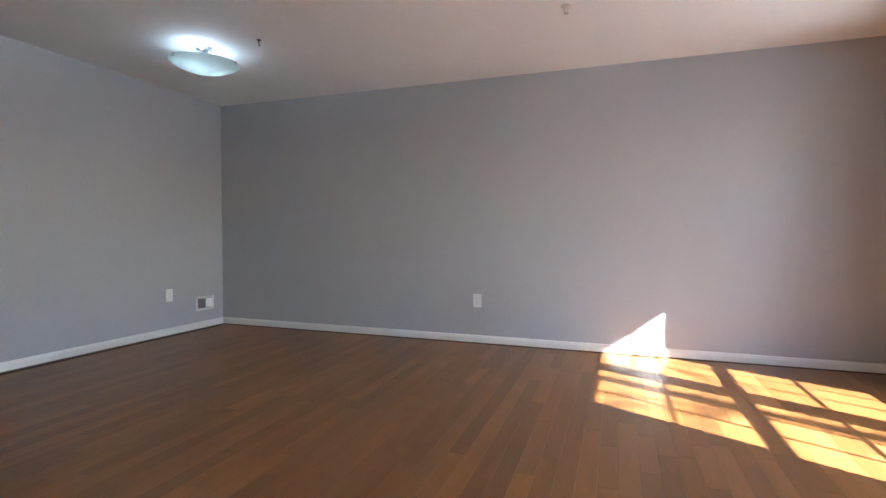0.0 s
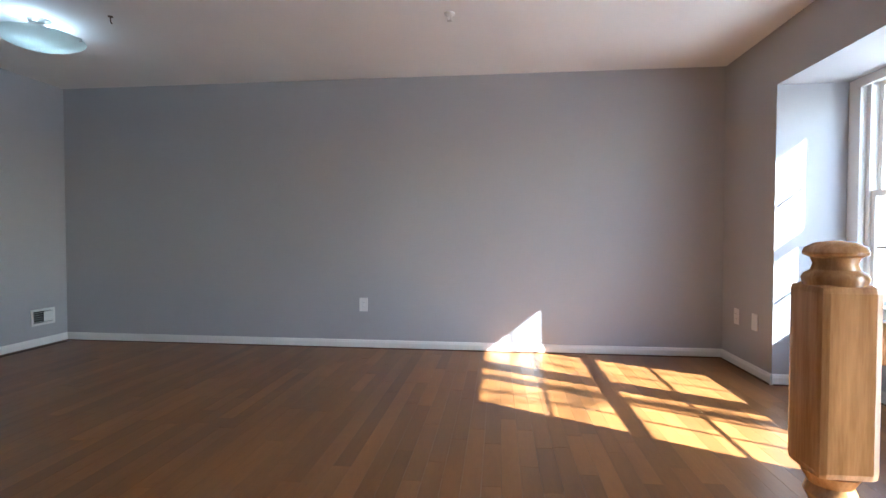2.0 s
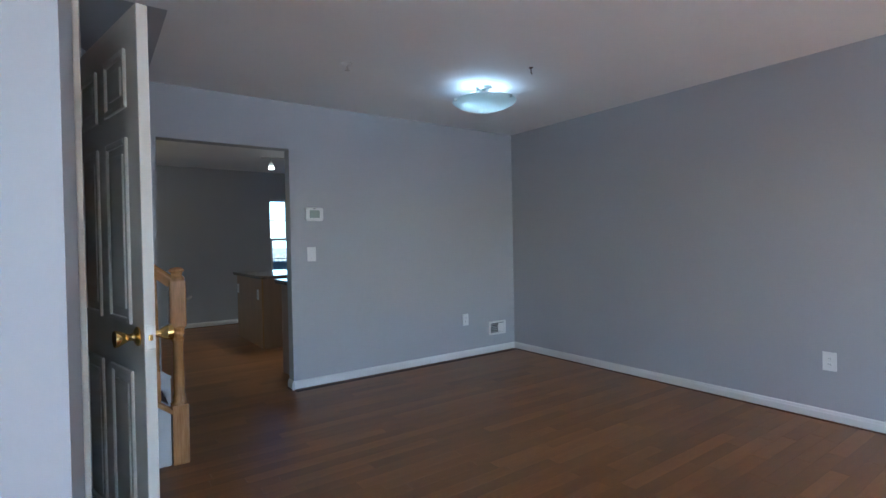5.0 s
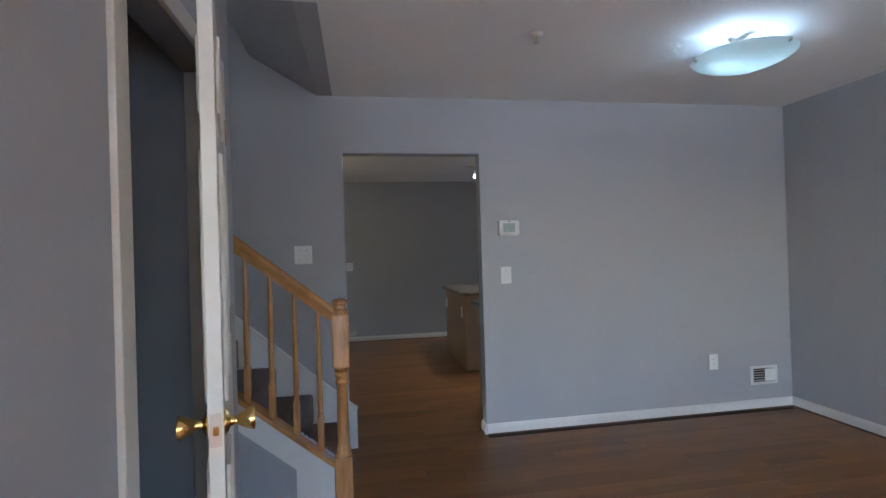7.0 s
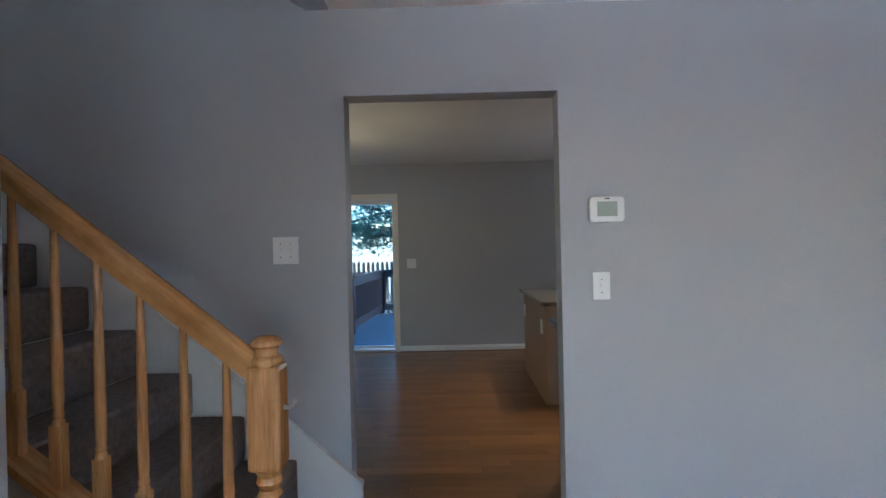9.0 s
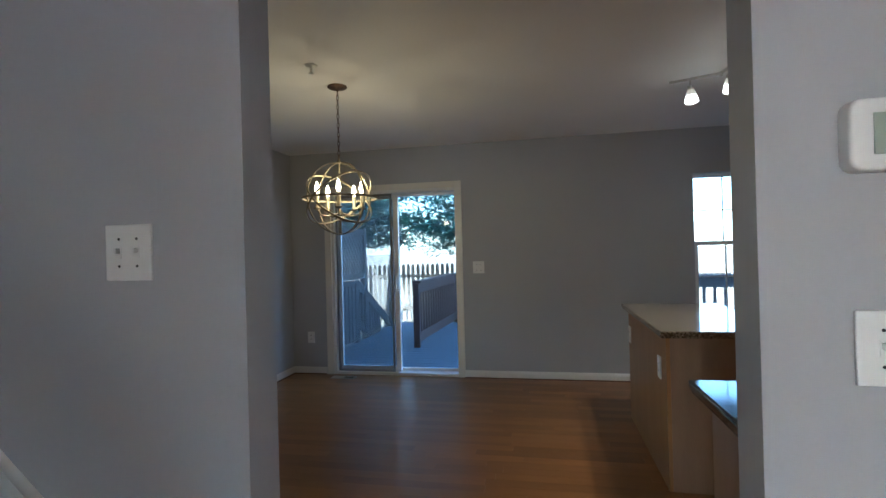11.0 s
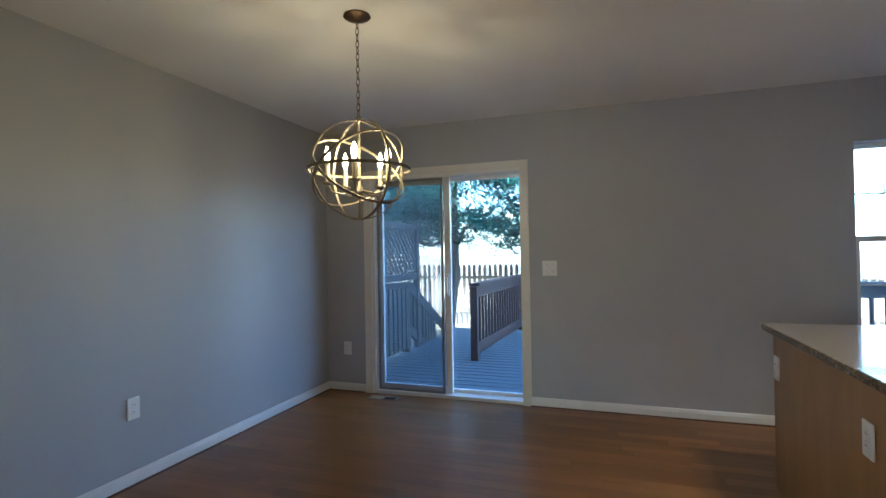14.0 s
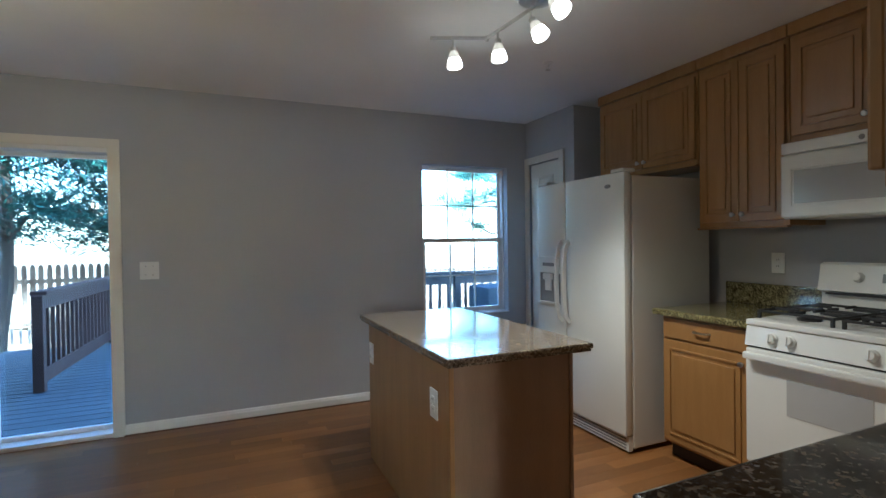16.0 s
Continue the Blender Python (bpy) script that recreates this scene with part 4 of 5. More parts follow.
# refrigerator
FX0, FX1, FS, FY = -7.305, -6.395, -6.965, 3.36
fr = thing("refrigerator", (-6.865, 3.75, 0), "white side-by-side refrigerator with an ice and water dispenser", "refrigerator")
part("body", box((FX0 + 0.004, FY + 0.065, 0.03), (FX1 - 0.002, 4.10, 1.715), 0.01), APPLIANCE, fr)
fd = part("freezer_door", box((FX0, FY, 0.115), (FS - 0.003, FY + 0.06, 1.735), 0.016), APPLIANCE, fr, "", True)
rd = part("fridge_door", box((FS + 0.003, FY, 0.115), (FX1, FY + 0.06, 1.735), 0.016), APPLIANCE, fr, "", True)
for x, o in ((FS - 0.036, fd), (FS + 0.045, rd)):
    pts = [(x, FY - 0.002, 0.74), (x, FY - 0.035, 0.775), (x, FY - 0.05, 0.87), (x, FY - 0.055, 1.02), (x, FY - 0.05, 1.17), (x, FY - 0.035, 1.275), (x, FY - 0.002, 1.31)]
    part("handle", sweep(pts, [(-0.014, -0.009), (0.014, -0.009), (0.016, 0), (0.014, 0.009), (-0.014, 0.009), (-0.016, 0)], up=(1, 0, 0)), APPLIANCE, o, "", True)
ds = part("dispenser", boxes([((-7.285, FY - 0.008, 0.835), (-7.27, FY + 0.001, 1.20)), ((-7.015, FY - 0.008, 0.835), (-7.0, FY + 0.001, 1.20)), ((-7.27, FY - 0.008, 0.835), (-7.015, FY + 0.001, 0.85)),
                              ((-7.27, FY - 0.008, 1.08), (-7.015, FY + 0.001, 1.20))], 0.003), APPLIANCE, fd, "white dispenser surround")
part("recess", box((-7.268, FY - 0.003, 0.852), (-7.017, FY - 0.0005, 1.078)), GREY_PLASTIC, fd)
part("spout", boxes([((-7.20, FY - 0.03, 1.03), (-7.11, FY - 0.003, 1.075)), ((-7.185, FY - 0.022, 0.95), (-7.125, FY - 0.003, 1.03)), ((-7.262, FY - 0.02, 0.853), (-7.023, FY - 0.003, 0.866))], 0.004), APPLIANCE, fd)
part("control_strip", box((-7.23, FY - 0.0095, 1.13), (-7.08, FY - 0.0078, 1.155)), GREY_PLASTIC, fd)
for hx0, hx1 in ((FX1 - 0.12, FX1 - 0.01), (FX0 + 0.01, FX0 + 0.12)):
    part("hinge_cover", box((hx0, FY + 0.005, 1.7355), (hx1, FY + 0.10, 1.757), 0.006), APPLIANCE, fr)
part("maker_badge", lathe([(0.028, 0), (0.027, 0.002)], (-6.535, FY, 1.655), 20, None, pose(0, 0, 0, 90) @ Matrix.Diagonal((1, 0.45, 1, 1))), GREY_PLASTIC, rd, "grey oval badge")
part("kick_grille", box((FX0 + 0.01, FY + 0.03, 0.015), (FX1 - 0.008, FY + 0.064, 0.108), 0.004), APPLIANCE, fr)
for i in range(4):
    part("grille_slot", box((FX0 + 0.03, FY + 0.027, 0.030 + 0.019 * i), (FX1 - 0.03, FY + 0.0305, 0.038 + 0.019 * i)), GREY_PLASTIC, fr)
for x in (FX0 + 0.06, FX1 - 0.06):
    for y in (FY + 0.12, 4.02):
        part("foot", lathe([(0.018, 0), (0.018, 0.031)], (x, y, 0), 12), TOE, fr)

# gas range
RX0, RX1, RY = -5.712, -4.956, 3.47
rg = thing("gas_range", (-5.35, 3.8, 0), "white freestanding gas range with black grates", "range")
part("body", box((RX0, RY + 0.04, 0.02), (RX1, 4.15, 0.895), 0.004), APPLIANCE, rg)
part("cooktop", box((RX0 - 0.002, RY + 0.005, 0.896), (RX1 + 0.002, 4.15, 0.925), 0.008), APPLIANCE, rg)
cp = part("control_panel", slab_yz(RX0, RX1, [(RY + 0.04, 0.80), (RY - 0.005, 0.80), (RY + 0.012, 0.893), (RY + 0.04, 0.895)]), APPLIANCE, rg)
for i, x in enumerate((-5.585, -5.505, -5.195, -5.115)):
    kn = part("knob", lathe([(0.026, 0), (0.026, 0.006), (0.021, 0.010), (0.019, 0.026), (0, 0.028)], (x, RY + 0.002, 0.848), 20, None, pose(0, 0, 0, 80)), APPLIANCE, cp, "white control knob", True)
    part("pointer", box((-0.003, -0.018, 0.027), (0.003, 0.018, 0.031), 0.001, None, Matrix.Translation((x, RY + 0.002, 0.848)) @ pose(0, 0, 0, 80)), APPLIANCE, kn)
od = part("oven_door", box((RX0 + 0.004, RY - 0.005, 0.235), (RX1 - 0.004, RY + 0.038, 0.790), 0.008), APPLIANCE, rg)
part("oven_window", box((-5.515, RY - 0.007, 0.51), (-5.185, RY - 0.0045, 0.675), 0.02), OVEN_GLASS, od, "grey oven window")
part("door_handle", boxes([((RX0 + 0.02, RY - 0.055, 0.742), (RX1 - 0.02, RY - 0.030, 0.775)), ((RX0 + 0.02, RY - 0.04, 0.745), (RX0 + 0.05, RY - 0.004, 0.772)), ((RX1 - 0.05, RY - 0.04, 0.745), (RX1 - 0.02, RY - 0.004, 0.772))], 0.008), APPLIANCE, od)
part("vent_gap", box((RX0 + 0.01, RY + 0.0, 0.792), (RX1 - 0.01, RY + 0.03, 0.799)), SLOT, rg)
part("drawer", box((RX0 + 0.004, RY - 0.002, 0.06), (RX1 - 0.004, RY + 0.038, 0.228), 0.008), APPLIANCE, rg)
bg = part("backguard", slab_yz(RX0, RX1, [(4.15, 0.926), (4.085, 0.926), (4.085, 1.025), (4.045, 1.037), (4.075, 1.172), (4.10, 1.183), (4.15, 1.183)]), APPLIANCE, rg)
# Dark strip standing in for the shade under the overhanging lip.
part("lip_shade_strip", box((RX0 + 0.03, 4.060, 1.016), (RX1 - 0.03, 4.0855, 1.026), 0.001), SLOT, bg)
part("clock_display", box((-5.43, -0.002, -0.022), (-5.27, 0.002, 0.022), 0.001, None, Matrix.Translation((0, 4.060, 1.112)) @ pose(0, 0, 0, -12)), GREY_PLASTIC, bg)
part("oven_knob", lathe([(0.026, 0), (0.024, 0.012), (0.018, 0.026), (0, 0.028)], (-5.53, 4.062, 1.112), 18, None, pose(0, 0, 0, 78)), APPLIANCE, bg, "", True)
for x0 in (-5.70, -5.335):
    for y0 in (3.54, 3.80):
        g = part("burner_grate", boxes([((x0, y0, 0.955), (x0 + 0.335, y0 + 0.012, 0.967)), ((x0, y0 + 0.238, 0.955), (x0 + 0.335, y0 + 0.25, 0.967)),
                                        ((x0, y0 + 0.012, 0.955), (x0 + 0.012, y0 + 0.238, 0.967)), ((x0 + 0.323, y0 + 0.012, 0.955), (x0 + 0.335, y0 + 0.238, 0.967)),
                                        ((x0 + 0.16, y0 + 0.012, 0.958), (x0 + 0.172, y0 + 0.09, 0.972)), ((x0 + 0.16, y0 + 0.16, 0.958), (x0 + 0.172, y0 + 0.238, 0.972)),
                                        ((x0 + 0.012, y0 + 0.119, 0.958), (x0 + 0.12, y0 + 0.131, 0.972)), ((x0 + 0.215, y0 + 0.119, 0.958), (x0 + 0.323, y0 + 0.131, 0.972))]
                                       + [((x0 + a, y0 + b, 0.924), (x0 + a + 0.014, y0 + b + 0.014, 0.956)) for a in (0, 0.321) for b in (0, 0.236)], 0.002), IRON, rg, "black cast iron grate")
        part("burner", lathe([(0.05, 0.925), (0.05, 0.934), (0.036, 0.938), (0.036, 0.948), (0, 0.950)], (x0 + 0.167, y0 + 0.125, 0), 20), IRON, g)

# microwave
mw = thing("microwave", (-5.37, 3.98, 1.413), "white over-the-range microwave with a grey window", "microwave")
part("body", box((-5.748, 3.825, 1.413), (-4.992, YN - 0.002, 1.803), 0.004), APPLIANCE, mw)
dm = part("door", box((-5.748, 3.80, 1.42), (-5.16, 3.824, 1.74), 0.008), APPLIANCE, mw)
part("window", box((-5.68, 3.797, 1.49), (-5.24, 3.8005, 1.655), 0.008), OVEN_GLASS, dm, "grey microwave window")
part("window_rim", boxes([((-5.70, 3.796, 1.665), (-5.22, 3.801, 1.672)), ((-5.70, 3.796, 1.475), (-5.22, 3.801, 1.482)), ((-5.70, 3.796, 1.482), (-5.693, 3.801, 1.665))], 0.001), APPLIANCE, dm)
part("vent_strip", box((-5.748, 3.804, 1.745), (-4.992, 3.824, 1.803), 0.006), APPLIANCE, mw)
part("maker_badge", lathe([(0.013, 0), (0.012, 0.003)], (-5.39, 3.8045, 1.772), 16, None, pose(0, 0, 0, 90)), GREY_PLASTIC, mw)
part("control_panel", box((-5.155, 3.80, 1.42), (-4.996, 3.824, 1.74), 0.006), GREY_PLASTIC, mw)

# island
isl = thing("kitchen_island", (-6.46, 2.24, 0), "brown wooden kitchen island with flat panels", "kitchen island")
part("back_panel", box((-7.07, 1.95, 0.0), (-5.905, 1.968, 0.838), 0.002), CABINET, isl, "flat maple back panel")
part("end_panel", box((-5.885, 1.97, 0.0), (-5.868, 2.53, 0.838), 0.002), PANEL, isl, "flat brown end panel")
part("corner_post", box((-5.903, 1.948, 0), (-5.864, 1.9695, 0.838), 0.004), CABINET, isl)
part("corner_post", box((-5.903, 2.531, 0), (-5.864, 2.55, 0.838), 0.004), PANEL, isl)
part("carcass", box((-7.05, 1.969, 0.0), (-5.886, 2.53, 0.838)), PANEL, isl)
for i in range(2):
    part("door", box((-7.04 + 0.57 * i, 2.531, 0.11), (-6.48 + 0.57 * i, 2.549, 0.82), 0.004), CABINET, isl)
tp = thing("countertop", (-6.45, 2.25, 0.84), "brown speckled granite countertop on the island", "countertop")
part("slab", box((-7.125, 1.905, 0.85), (-5.785, 2.60, 0.876), 0.008), GRANITE, tp)
part("lower_edge", box((-7.118, 1.912, 0.8385), (-5.792, 2.593, 0.8495), 0.004), GRANITE, tp)
plate("outlet", (-7.0, 1.949, 0.655), -90, "white outlet on the island's back panel")
plate("outlet", (-6.02, 1.949, 0.637), -90, "white outlet near the island's corner")

# counter on the dividing wall
cc = thing("base_cabinet", (-4.4, 2.7, 0), "brown base cabinet run on the dividing wall", "cabinet")
part("body", box((-4.63, 1.82, 0.10), (-4.076, YN - 0.005, 0.862), 0.002), CABINET, cc)
part("end_panel", box((-4.64, 1.802, 0.0), (-4.076, 1.819, 0.862), 0.002), PANEL, cc)
for i in range(4):
    part("door", box((-4.652, 1.83 + 0.45 * i, 0.12), (-4.631, 2.27 + 0.45 * i, 0.84), 0.004), CABINET, cc)
tq = thing("countertop", (-4.4, 2.7, 0.863), "black speckled granite countertop, polished", "countertop")
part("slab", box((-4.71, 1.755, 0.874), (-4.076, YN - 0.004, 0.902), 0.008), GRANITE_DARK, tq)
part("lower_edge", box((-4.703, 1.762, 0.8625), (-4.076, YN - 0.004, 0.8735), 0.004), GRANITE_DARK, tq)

SHIFT = LIVING

# ---- outside, kitchen side ----
GZ = -0.75
gm = bmesh.new()
for x, y in ((-400, -400), (400, -400), (400, 400), (-400, 400)):
    gm.verts.new((x, y, GZ))
gm.faces.new(gm.verts[:])
solid("ground", gm, SOIL, "brown leafy ground around the house", "ground", "structure")
structure("outer_wall_north", [((-8.5, YN + 0.15, GZ), (2.9, YN + 0.3, 5.4))], SIDING, "pale siding of the house", "wall")
structure("roof_slab", [((-8.5, -2.9, 5.2), (2.9, YN + 0.3, 5.4)), ((-8.5, -2.9, 2.61), (-4.12, YN + 0.3, 2.75)), ((-4.11, 0.61, 2.61), (2.2, YN + 0.14, 2.75)),
                        ((-8.5, -2.9, 2.75), (-8.31, YN + 0.3, 5.2)), ((2.201, -2.9, 2.46), (2.4, YN + 0.3, 5.2)), ((-2.59, -2.9, 2.61), (2.19, 0.6, 2.75))], SIDING, "pale upper storey and roof slab", "roof")
# Unseen block, added to keep the sun off the deck and lattice.
structure("deck_shade_block", [((-8.5, -8.0, GZ), (-5.0, -2.95, 5.4))], SIDING, "pale unseen block added to shade the deck", "house")
structure("foundation", [((-8.31, -2.9, GZ), (2.64, YN + 0.15, -0.2))], SIDING, "pale foundation under the house", "wall")


# Out of view: added as a reflector that lifts sunlight to the living room ceiling.
structure("pavement", [((2.7, -8, GZ), (30, 12, GZ + 0.06)), ((2.2, -2.8, GZ + 0.06), (5.6, 0.9, -0.16))], BOUNCE_CONCRETE, "unseen pale forecourt and landing added to bounce sunlight indoors", "pavement")
# Unseen slab; its depth sets how much sun enters by the entry gap.
structure("entry_sun_stop", [((2.4, -2.9, 2.62), (3.3, 0.34, 2.76))], SIDING, "unseen pale slab added to limit the sun through the entry", "roof")


def shared(name, bm, mat):
    return mesh_of(bm, name, mat)


DZ = -0.07
dk = thing("deck", (-10.5, 1.6, GZ), "weathered grey wooden deck behind the house", "deck", kind="structure")
part("joists", boxes([((-12.6, y, DZ - 0.2), (-8.35, y + 0.04, DZ - 0.036)) for y in (-1.6, 0.0, 1.6, 3.2, 4.8)] + [((x, y, GZ), (x + 0.1, y + 0.1, DZ - 0.2)) for x in (-12.5, -10.4) for y in (-1.6, 1.6, 4.7)]), GREYWOOD, dk)
bd = shared("deck_board", box((-0.065, -3.3, -0.035), (0.065, 3.3, 0), 0.005), DECK)
for i in range(30):
    o = new("deck_board", bd)
    o.parent = dk
    o.location = Vector((-8.42 - 0.142 * i, 1.65, DZ)) - dk.location


def balusters(parent, a, b, z0, z1, step=0.135, w=0.016, mat=RAILWOOD):
    a, b = Vector(a), Vector(b)
    n = max(1, int((b - a).length / step))
    for i in range(n):
        p = a.lerp(b, (i + 0.5) / n)
        part("baluster", box((p.x - w, p.y - w, p.z + z0), (p.x + w, p.y + w, p.z + z1)), mat, parent)


def deck_rail(label, a, b, mat=RAILWOOD, posts=(0, 1), w=0.016):
    a, b = Vector((*a, DZ)), Vector((*b, DZ))
    r = thing("deck_railing", tuple(a), label, "railing", "deck railings")
    for q in posts:
        p = a.lerp(b, q)
        part("post", box((p.x - 0.045, p.y - 0.045, DZ), (p.x + 0.045, p.y + 0.045, DZ + 0.93), 0.004), mat, r)
    flat = [(-0.07, -0.018), (0.07, -0.018), (0.07, 0.018), (-0.07, 0.018)]
    up = [(-0.019, -0.07), (0.019, -0.07), (0.019, 0.07), (-0.019, 0.07)]
    part("cap_rail", sweep([a + Vector((0, 0, 0.95)), b + Vector((0, 0, 0.95))], flat), mat, r)
    part("top_rail", sweep([a + Vector((0, 0, 0.86)), b + Vector((0, 0, 0.86))], up), mat, r)
    part("bottom_rail", sweep([a + Vector((0, 0, 0.14)), b + Vector((0, 0, 0.14))], up), mat, r)
    balusters(r, a, b, 0.07, 0.90, 0.135, w, mat)
    return r


deck_rail("red-brown stained deck railing with square balusters", (-10.05, -0.56), (-12.6, -0.42))
deck_rail("grey weathered deck railing under the lattice screen", (-8.45, -1.62), (-10.35, -1.62), GREYWOOD, (0, 1), 0.052)
deck_rail("grey weathered deck railing at the deck's far edge", (-12.6, -0.42), (-12.6, 2.2), GREYWOOD)
deck_rail("grey weathered deck railing outside the kitchen window", (-10.6, 2.3), (-10.6, 6.0), GREYWOOD, (0, 0.5, 1))
deck_rail("grey weathered deck railing beside the steps", (-12.6, 2.2), (-10.65, 2.25), GREYWOOD, (0,))

lt = thing("lattice_screen", (-10.0, -1.62, DZ), "grey wooden lattice privacy screen on the deck railing", "lattice screen")
LX0, LX1, LZ0, LZ1 = -10.78, -9.40, 0.92, 1.70
part("frame", boxes([((LX0, -1.65, LZ0), (LX1, -1.59, LZ0 + 0.09)), ((LX0, -1.65, LZ1 - 0.08), (LX1, -1.59, LZ1)), ((LX0, -1.66, DZ), (LX0 + 0.09, -1.58, LZ1 + 0.02)), ((LX1 - 0.09, -1.66, LZ0), (LX1, -1.58, LZ1))], 0.003), GREYWOOD, lt)
for s in (1, -1):
    i = 0
    c = LX0 - 0.8
    while c < LX1 + 0.8:
        z0, z1 = LZ0 + 0.08, LZ1 - 0.07
        xa, xb = (c, c + (z1 - z0)) if s > 0 else (c + (z1 - z0), c)
        za, zb = z0, z1
        lo, hi = LX0 + 0.08, LX1 - 0.08
        p0, p1 = Vector((xa, 0, za)), Vector((xb, 0, zb))
        d = p1 - p0
        ta, tb2 = sorted(((lo - p0.x) / d.x, (hi - p0.x) / d.x))
        ta, tb2 = max(0, ta), min(1, tb2)
        if tb2 - ta > 0.02:
            q0, q1 = p0 + d * ta, p0 + d * tb2
            part("slat", sweep([(q0.x, -1.62 + 0.006 * s, q0.z), (q1.x, -1.62 + 0.006 * s, q1.z)], [(-0.004, -0.022), (0.004, -0.022), (0.004, 0.022), (-0.004, 0.022)]), GREYWOOD, lt)
        c += 0.118
stp = thing("deck_steps", (-11.0, -1.1, GZ), "grey wooden steps with a sloping handrail down from the deck", "steps")
for i in range(4):
    part("tread", box((-12.75 - 0.27 * i - 0.28, -1.55, DZ - 0.17 * (i + 1) - 0.035), (-12.75 - 0.27 * i, -0.5, DZ - 0.17 * (i + 1)), 0.004), GREYWOOD, stp)
part("handrail", sweep([(-10.4, -1.62, 0.86), (-12.0, -1.62, 0.02)], [(-0.02, -0.07), (0.02, -0.07), (0.02, 0.07), (-0.02, 0.07)]), GREYWOOD, stp)
part("lower_rail", sweep([(-10.4, -1.62, 0.25), (-11.6, -1.62, -0.4)], [(-0.02, -0.06), (0.02, -0.06), (0.02, 0.06), (-0.02, 0.06)]), GREYWOOD, stp)
for i in range(9):
    x = -10.5 - 0.12 * i
    z = 0.86 - 0.525 * (-10.4 - x)
    part("baluster", box((x - 0.018, -1.638, z - 0.62), (x + 0.018, -1.602, z - 0.04)), GREYWOOD, stp)
part("post", box((-12.04, -1.665, GZ), (-11.95, -1.575, 0.15), 0.004), GREYWOOD, stp)

gb = thing("grill_cover", (-10.1, 4.55, DZ), "dark blue-grey covered grill on the deck", "grill")
part("cover", box((-10.4, 4.22, DZ), (-9.8, 4.95, 0.72), 0.06), material("dark_cover_cloth", (0.03, 0.05, 0.07), 0.7, vary=0.2, bump=0.4, bump_scale=15), gb, "", True)

fc = thing("picket_fence", (-17.5, 0, GZ), "pale weathered wooden board fence", "fence")
pk = shared("picket", slab_yz(-0.011, 0.011, [(-0.048, 0), (0.048, 0), (0.048, 1.62), (0.025, 1.70), (-0.025, 1.70), (-0.048, 1.62)]), FENCEWOOD)
rnd = random.Random(4)
for i in range(150):
    o = new("picket", pk)
    o.parent = fc
    o.matrix_basis = pose(rnd.uniform(-0.01, 0.01), -9.5 + 0.15 * i, 0, 0, rnd.uniform(-0.6, 0.6), 0)
for z in (0.35, 1.3):
    part("rail", box((-17.47, -9.6, GZ + z), (-17.43, 13.0, GZ + z + 0.09)), FENCEWOOD, fc)


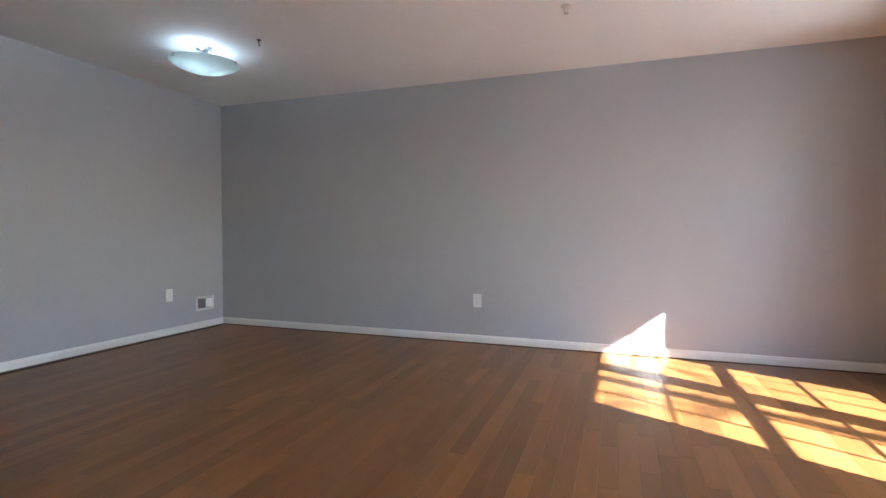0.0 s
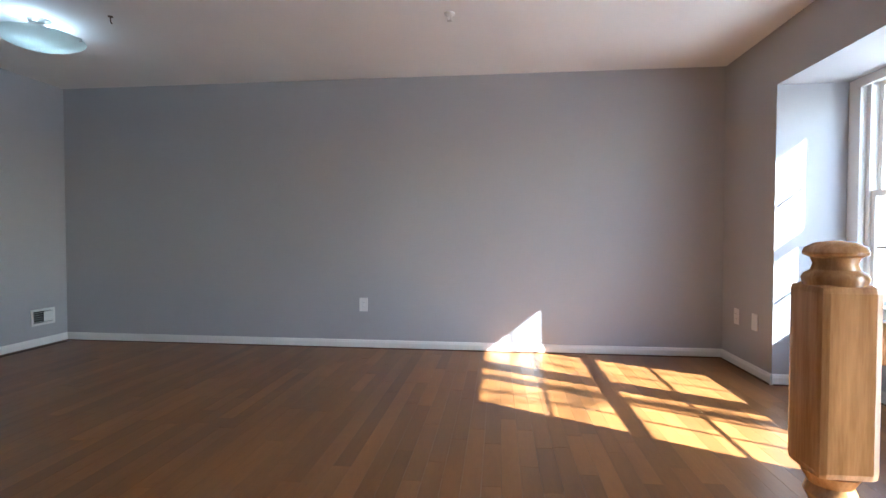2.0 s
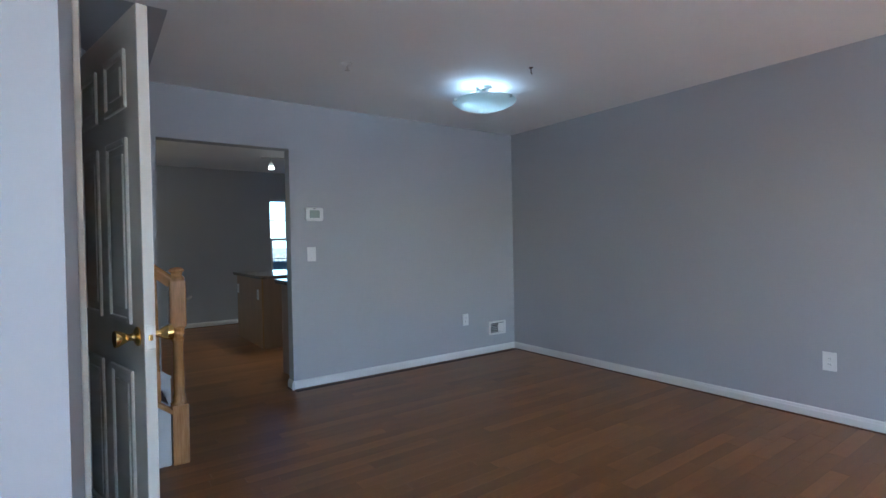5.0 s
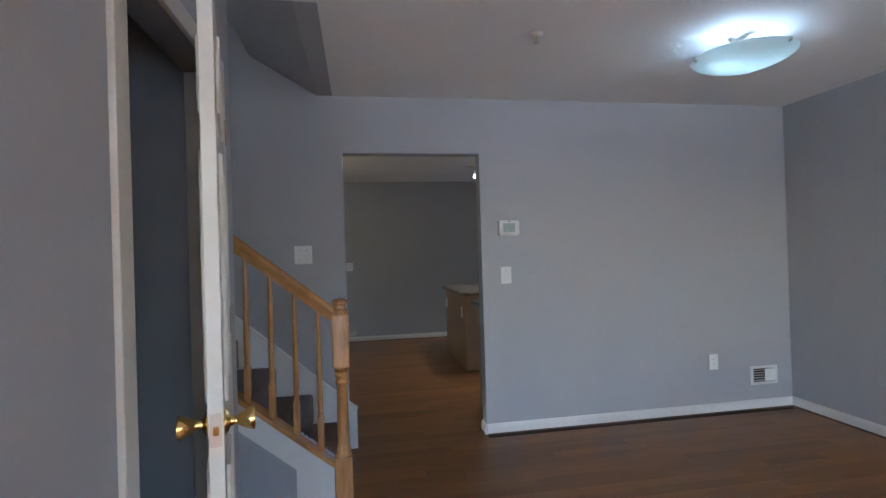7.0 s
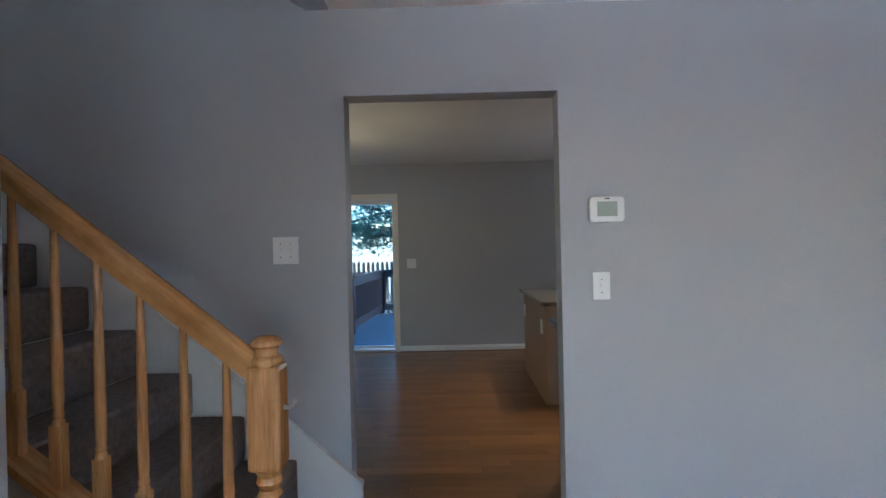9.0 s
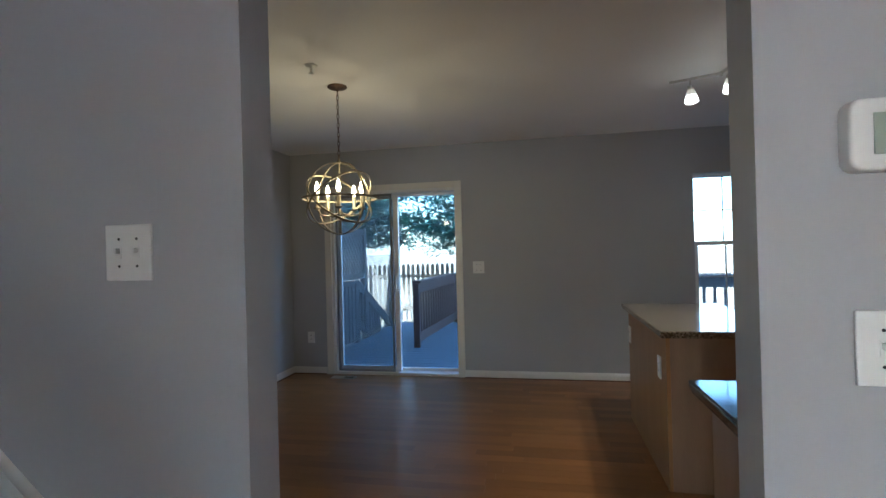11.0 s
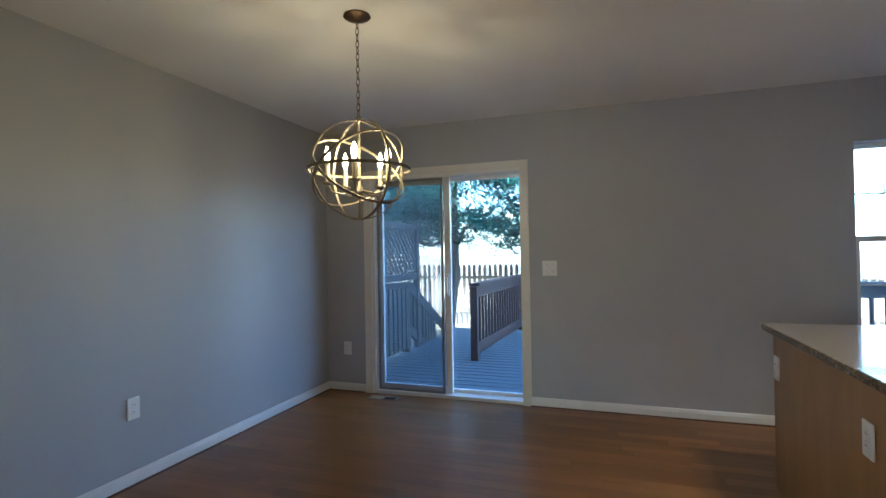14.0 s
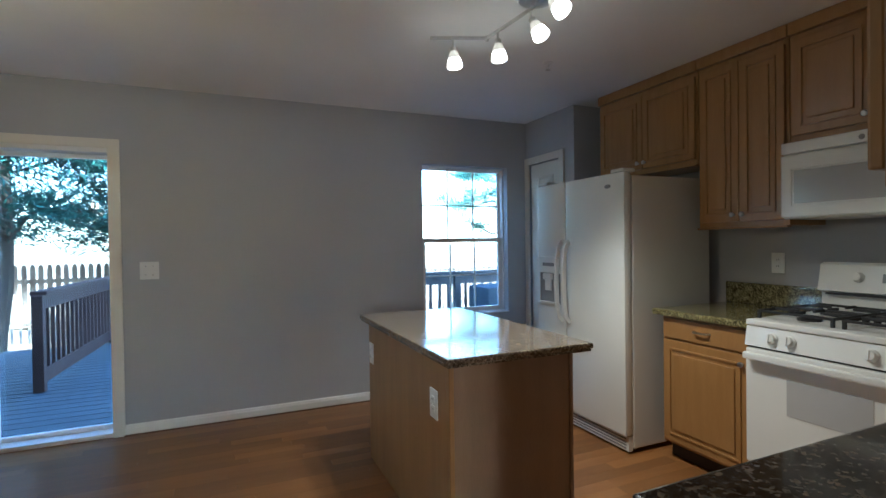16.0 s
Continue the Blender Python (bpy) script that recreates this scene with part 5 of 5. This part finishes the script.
def tree(name, x, y, height, seed, label, spread, leafy=True, low=0.3, count=26):
    """A tapered trunk with limbs, and a crown of many small sprays."""
    rn = random.Random(seed)
    tr = thing(name, (x, y, GZ), label, "tree")
    bmt = bmesh.new()
    spine = []
    for i in range(9):
        f = i / 8
        spine.append(Vector((x + 0.15 * math.sin(3 * f + seed), y + 0.12 * math.sin(4 * f + seed * 2), GZ + height * f)))

    def limb(points, r0, r1):
        rings = []
        for i, p in enumerate(points):
            r = r0 + (r1 - r0) * i / (len(points) - 1)
            d = (points[min(i + 1, len(points) - 1)] - points[max(i - 1, 0)]).normalized()
            s = d.cross(Vector((0.3, 0.2, 0.9))).normalized()
            u = s.cross(d)
            rings.append([bmt.verts.new(p + (s * math.cos(k * 1.0472) + u * math.sin(k * 1.0472)) * r * rn.uniform(0.85, 1.15)) for k in range(6)])
        for a, b in zip(rings, rings[1:]):
            for k in range(6):
                bmt.faces.new((a[k], a[(k + 1) % 6], b[(k + 1) % 6], b[k]))

    limb(spine, 0.17 * height / 6, 0.03)
    tips = []
    for i in range(count):
        f = rn.uniform(low, 0.97)
        p = spine[min(7, int(f * 8))].lerp(spine[min(8, int(f * 8) + 1)], f * 8 - int(f * 8))
        a = rn.uniform(0, 2 * math.pi)
        ln = spread * (1.15 - f * 0.75) * rn.uniform(0.6, 1.1)
        pts = [p]
        for k in range(1, 5):
            pts.append(p + Vector((math.cos(a) * ln * k / 4, math.sin(a) * ln * k / 4, ln * (0.10 * k / 4 + 0.16 * math.sin(k + i)) * 0.8)))
            a += rn.uniform(-0.25, 0.25)
        limb(pts, 0.05 * (1.2 - f), 0.008)
        tips += [(pts[k].lerp(pts[k - 1], rn.random()), (pts[k] - pts[k - 1]).normalized()) for k in (2, 3, 3, 4, 4, 4)]
        for k in (2, 3, 4):
            e = pts[k] + Vector((rn.uniform(-0.5, 0.5), rn.uniform(-0.5, 0.5), rn.uniform(-0.1, 0.45))) * spread * 0.35
            limb([pts[k], pts[k].lerp(e, 0.5) + Vector((0, 0, 0.05)), e], 0.012, 0.004)
            tips.append((e, (e - pts[k]).normalized()))
    part("trunk", bmt, BARK, tr)
    if leafy:
        vs, fs = [], []
        for p, d in tips:
            for _ in range(120):
                o = Vector((rn.gauss(0, 0.26), rn.gauss(0, 0.26), rn.gauss(0.02, 0.12)))
                c = p + o
                w = (d + Vector((rn.uniform(-1, 1), rn.uniform(-1, 1), rn.uniform(-0.5, 0.7)))).normalized()
                s = w.cross(Vector((rn.uniform(-1, 1), rn.uniform(-1, 1), 1))).normalized()
                ln, wd = rn.uniform(0.12, 0.26), rn.uniform(0.010, 0.02)
                k = len(vs)
                vs += [c - s * wd * 0.4, c + w * ln * 0.5 - s * wd, c + w * ln, c + w * ln * 0.5 + s * wd]
                fs.append((k, k + 1, k + 2, k + 3))
        me = bpy.data.meshes.new("crown")
        me.from_pydata([v2 - Vector((x, y, GZ)) for v2 in vs], [], fs)
        me.materials.append(LEAF)
        cr = new("crown", me)
        cr.parent = tr
        tagged(cr, "blue-green crown of fine sprays", kind="stuff")
    return tr


tree("conifer", -13.9, -2.2, 6.0, 3, "blue-green cedar with a rough trunk behind the deck", 2.7, True, 0.36, 44)
tree("conifer", -16.3, -4.6, 7.0, 8, "blue-green cedar beyond the deck steps", 2.6, True, 0.3, 26)
tree("conifer", -15.8, -0.2, 6.2, 21, "blue-green cedar beside the fence", 2.3, True, 0.26, 36)
tree("bare_tree", -19.0, 3.2, 8.0, 5, "bare leafless tree beyond the fence", 3.0, False, 0.25, 30)
tree("conifer", -20.0, 10.6, 8.0, 11, "dark green tree beyond the kitchen window", 2.8, True, 0.2, 26)
tree("bare_tree", -22.0, -0.5, 9.0, 6, "bare leafless tree far beyond the fence", 3.2, False, 0.25, 30)
tree("bare_tree", 9.6, -1.4, 9.0, 9, "bare leafless tree in front of the house", 3.0, False, 0.3, 26)

# ---- floor boards ----
fl = thing("floor", (0, 0, 0), "brown strip wood floor with a satin finish", "floor", kind="structure")
BW, TH = 0.083, 0.012
LENS = (0.42, 0.63, 0.84, 1.05)
plank = {n: shared("floor_board", box((0.0004, 0.0004, -TH), (BW - 0.0004, n - 0.0006, 0), 0.0006), FLOORWOOD) for n in LENS}
rn = random.Random(12)
vs, fs = [], []
made = 0
x = XK - 0.20
while x < BAYX - 0.001:
    xe = min(x + BW, BAYX)
    if x < XW - 0.115:
        spans = [(YS - 0.04, YN)]
    elif x < XW:
        spans = [(OP0, OP1)] if x > XW - 0.115 + BW * 0.2 else [(YS - 0.04, YN)]
    elif x < XE:
        spans = [(-2.6, YN)]
    else:
        spans = [(BAY0, BAY1)]
    if xe < XK - 0.04:
        spans = [(-1.01, 0.46)]
    for y0, y1 in spans:
        y = y0 - rn.uniform(0, 0.8)
        while y < y1:
            n = rn.choice(LENS)
            whole = y >= y0 and y + n <= y1 and xe - x > BW - 1e-6
            near = (-3.3 < x < 1.75 and y > 1.55) and whole and made < 300
            if near:
                o = new("floor_board", plank[n])
                o.parent = fl
                o.location = (x, y, 0)
                made += 1
            else:
                a, b = max(y, y0), min(y + n, y1)
                if b - a > 0.01:
                    k, g = len(vs), 0.0004
                    X0, X1, Y0, Y1 = x + g, xe - g, a + g, b - g
                    vs += [(X0, Y0, -TH), (X1, Y0, -TH), (X1, Y1, -TH), (X0, Y1, -TH), (X0, Y0, 0), (X1, Y0, 0), (X1, Y1, 0), (X0, Y1, 0)]
                    fs += [(k + i, k + (i + 1) % 4, k + 4 + (i + 1) % 4, k + 4 + i) for i in range(4)]
                    fs.append((k + 4, k + 5, k + 6, k + 7))
            y += n
    x += BW
me = bpy.data.meshes.new("floor_boards")
me.from_pydata(vs, [], fs)
me.materials.append(FLOORWOOD)
o = new("floor_boards", me)
o.parent = fl
tagged(o, "brown strip wood boards", kind="stuff")
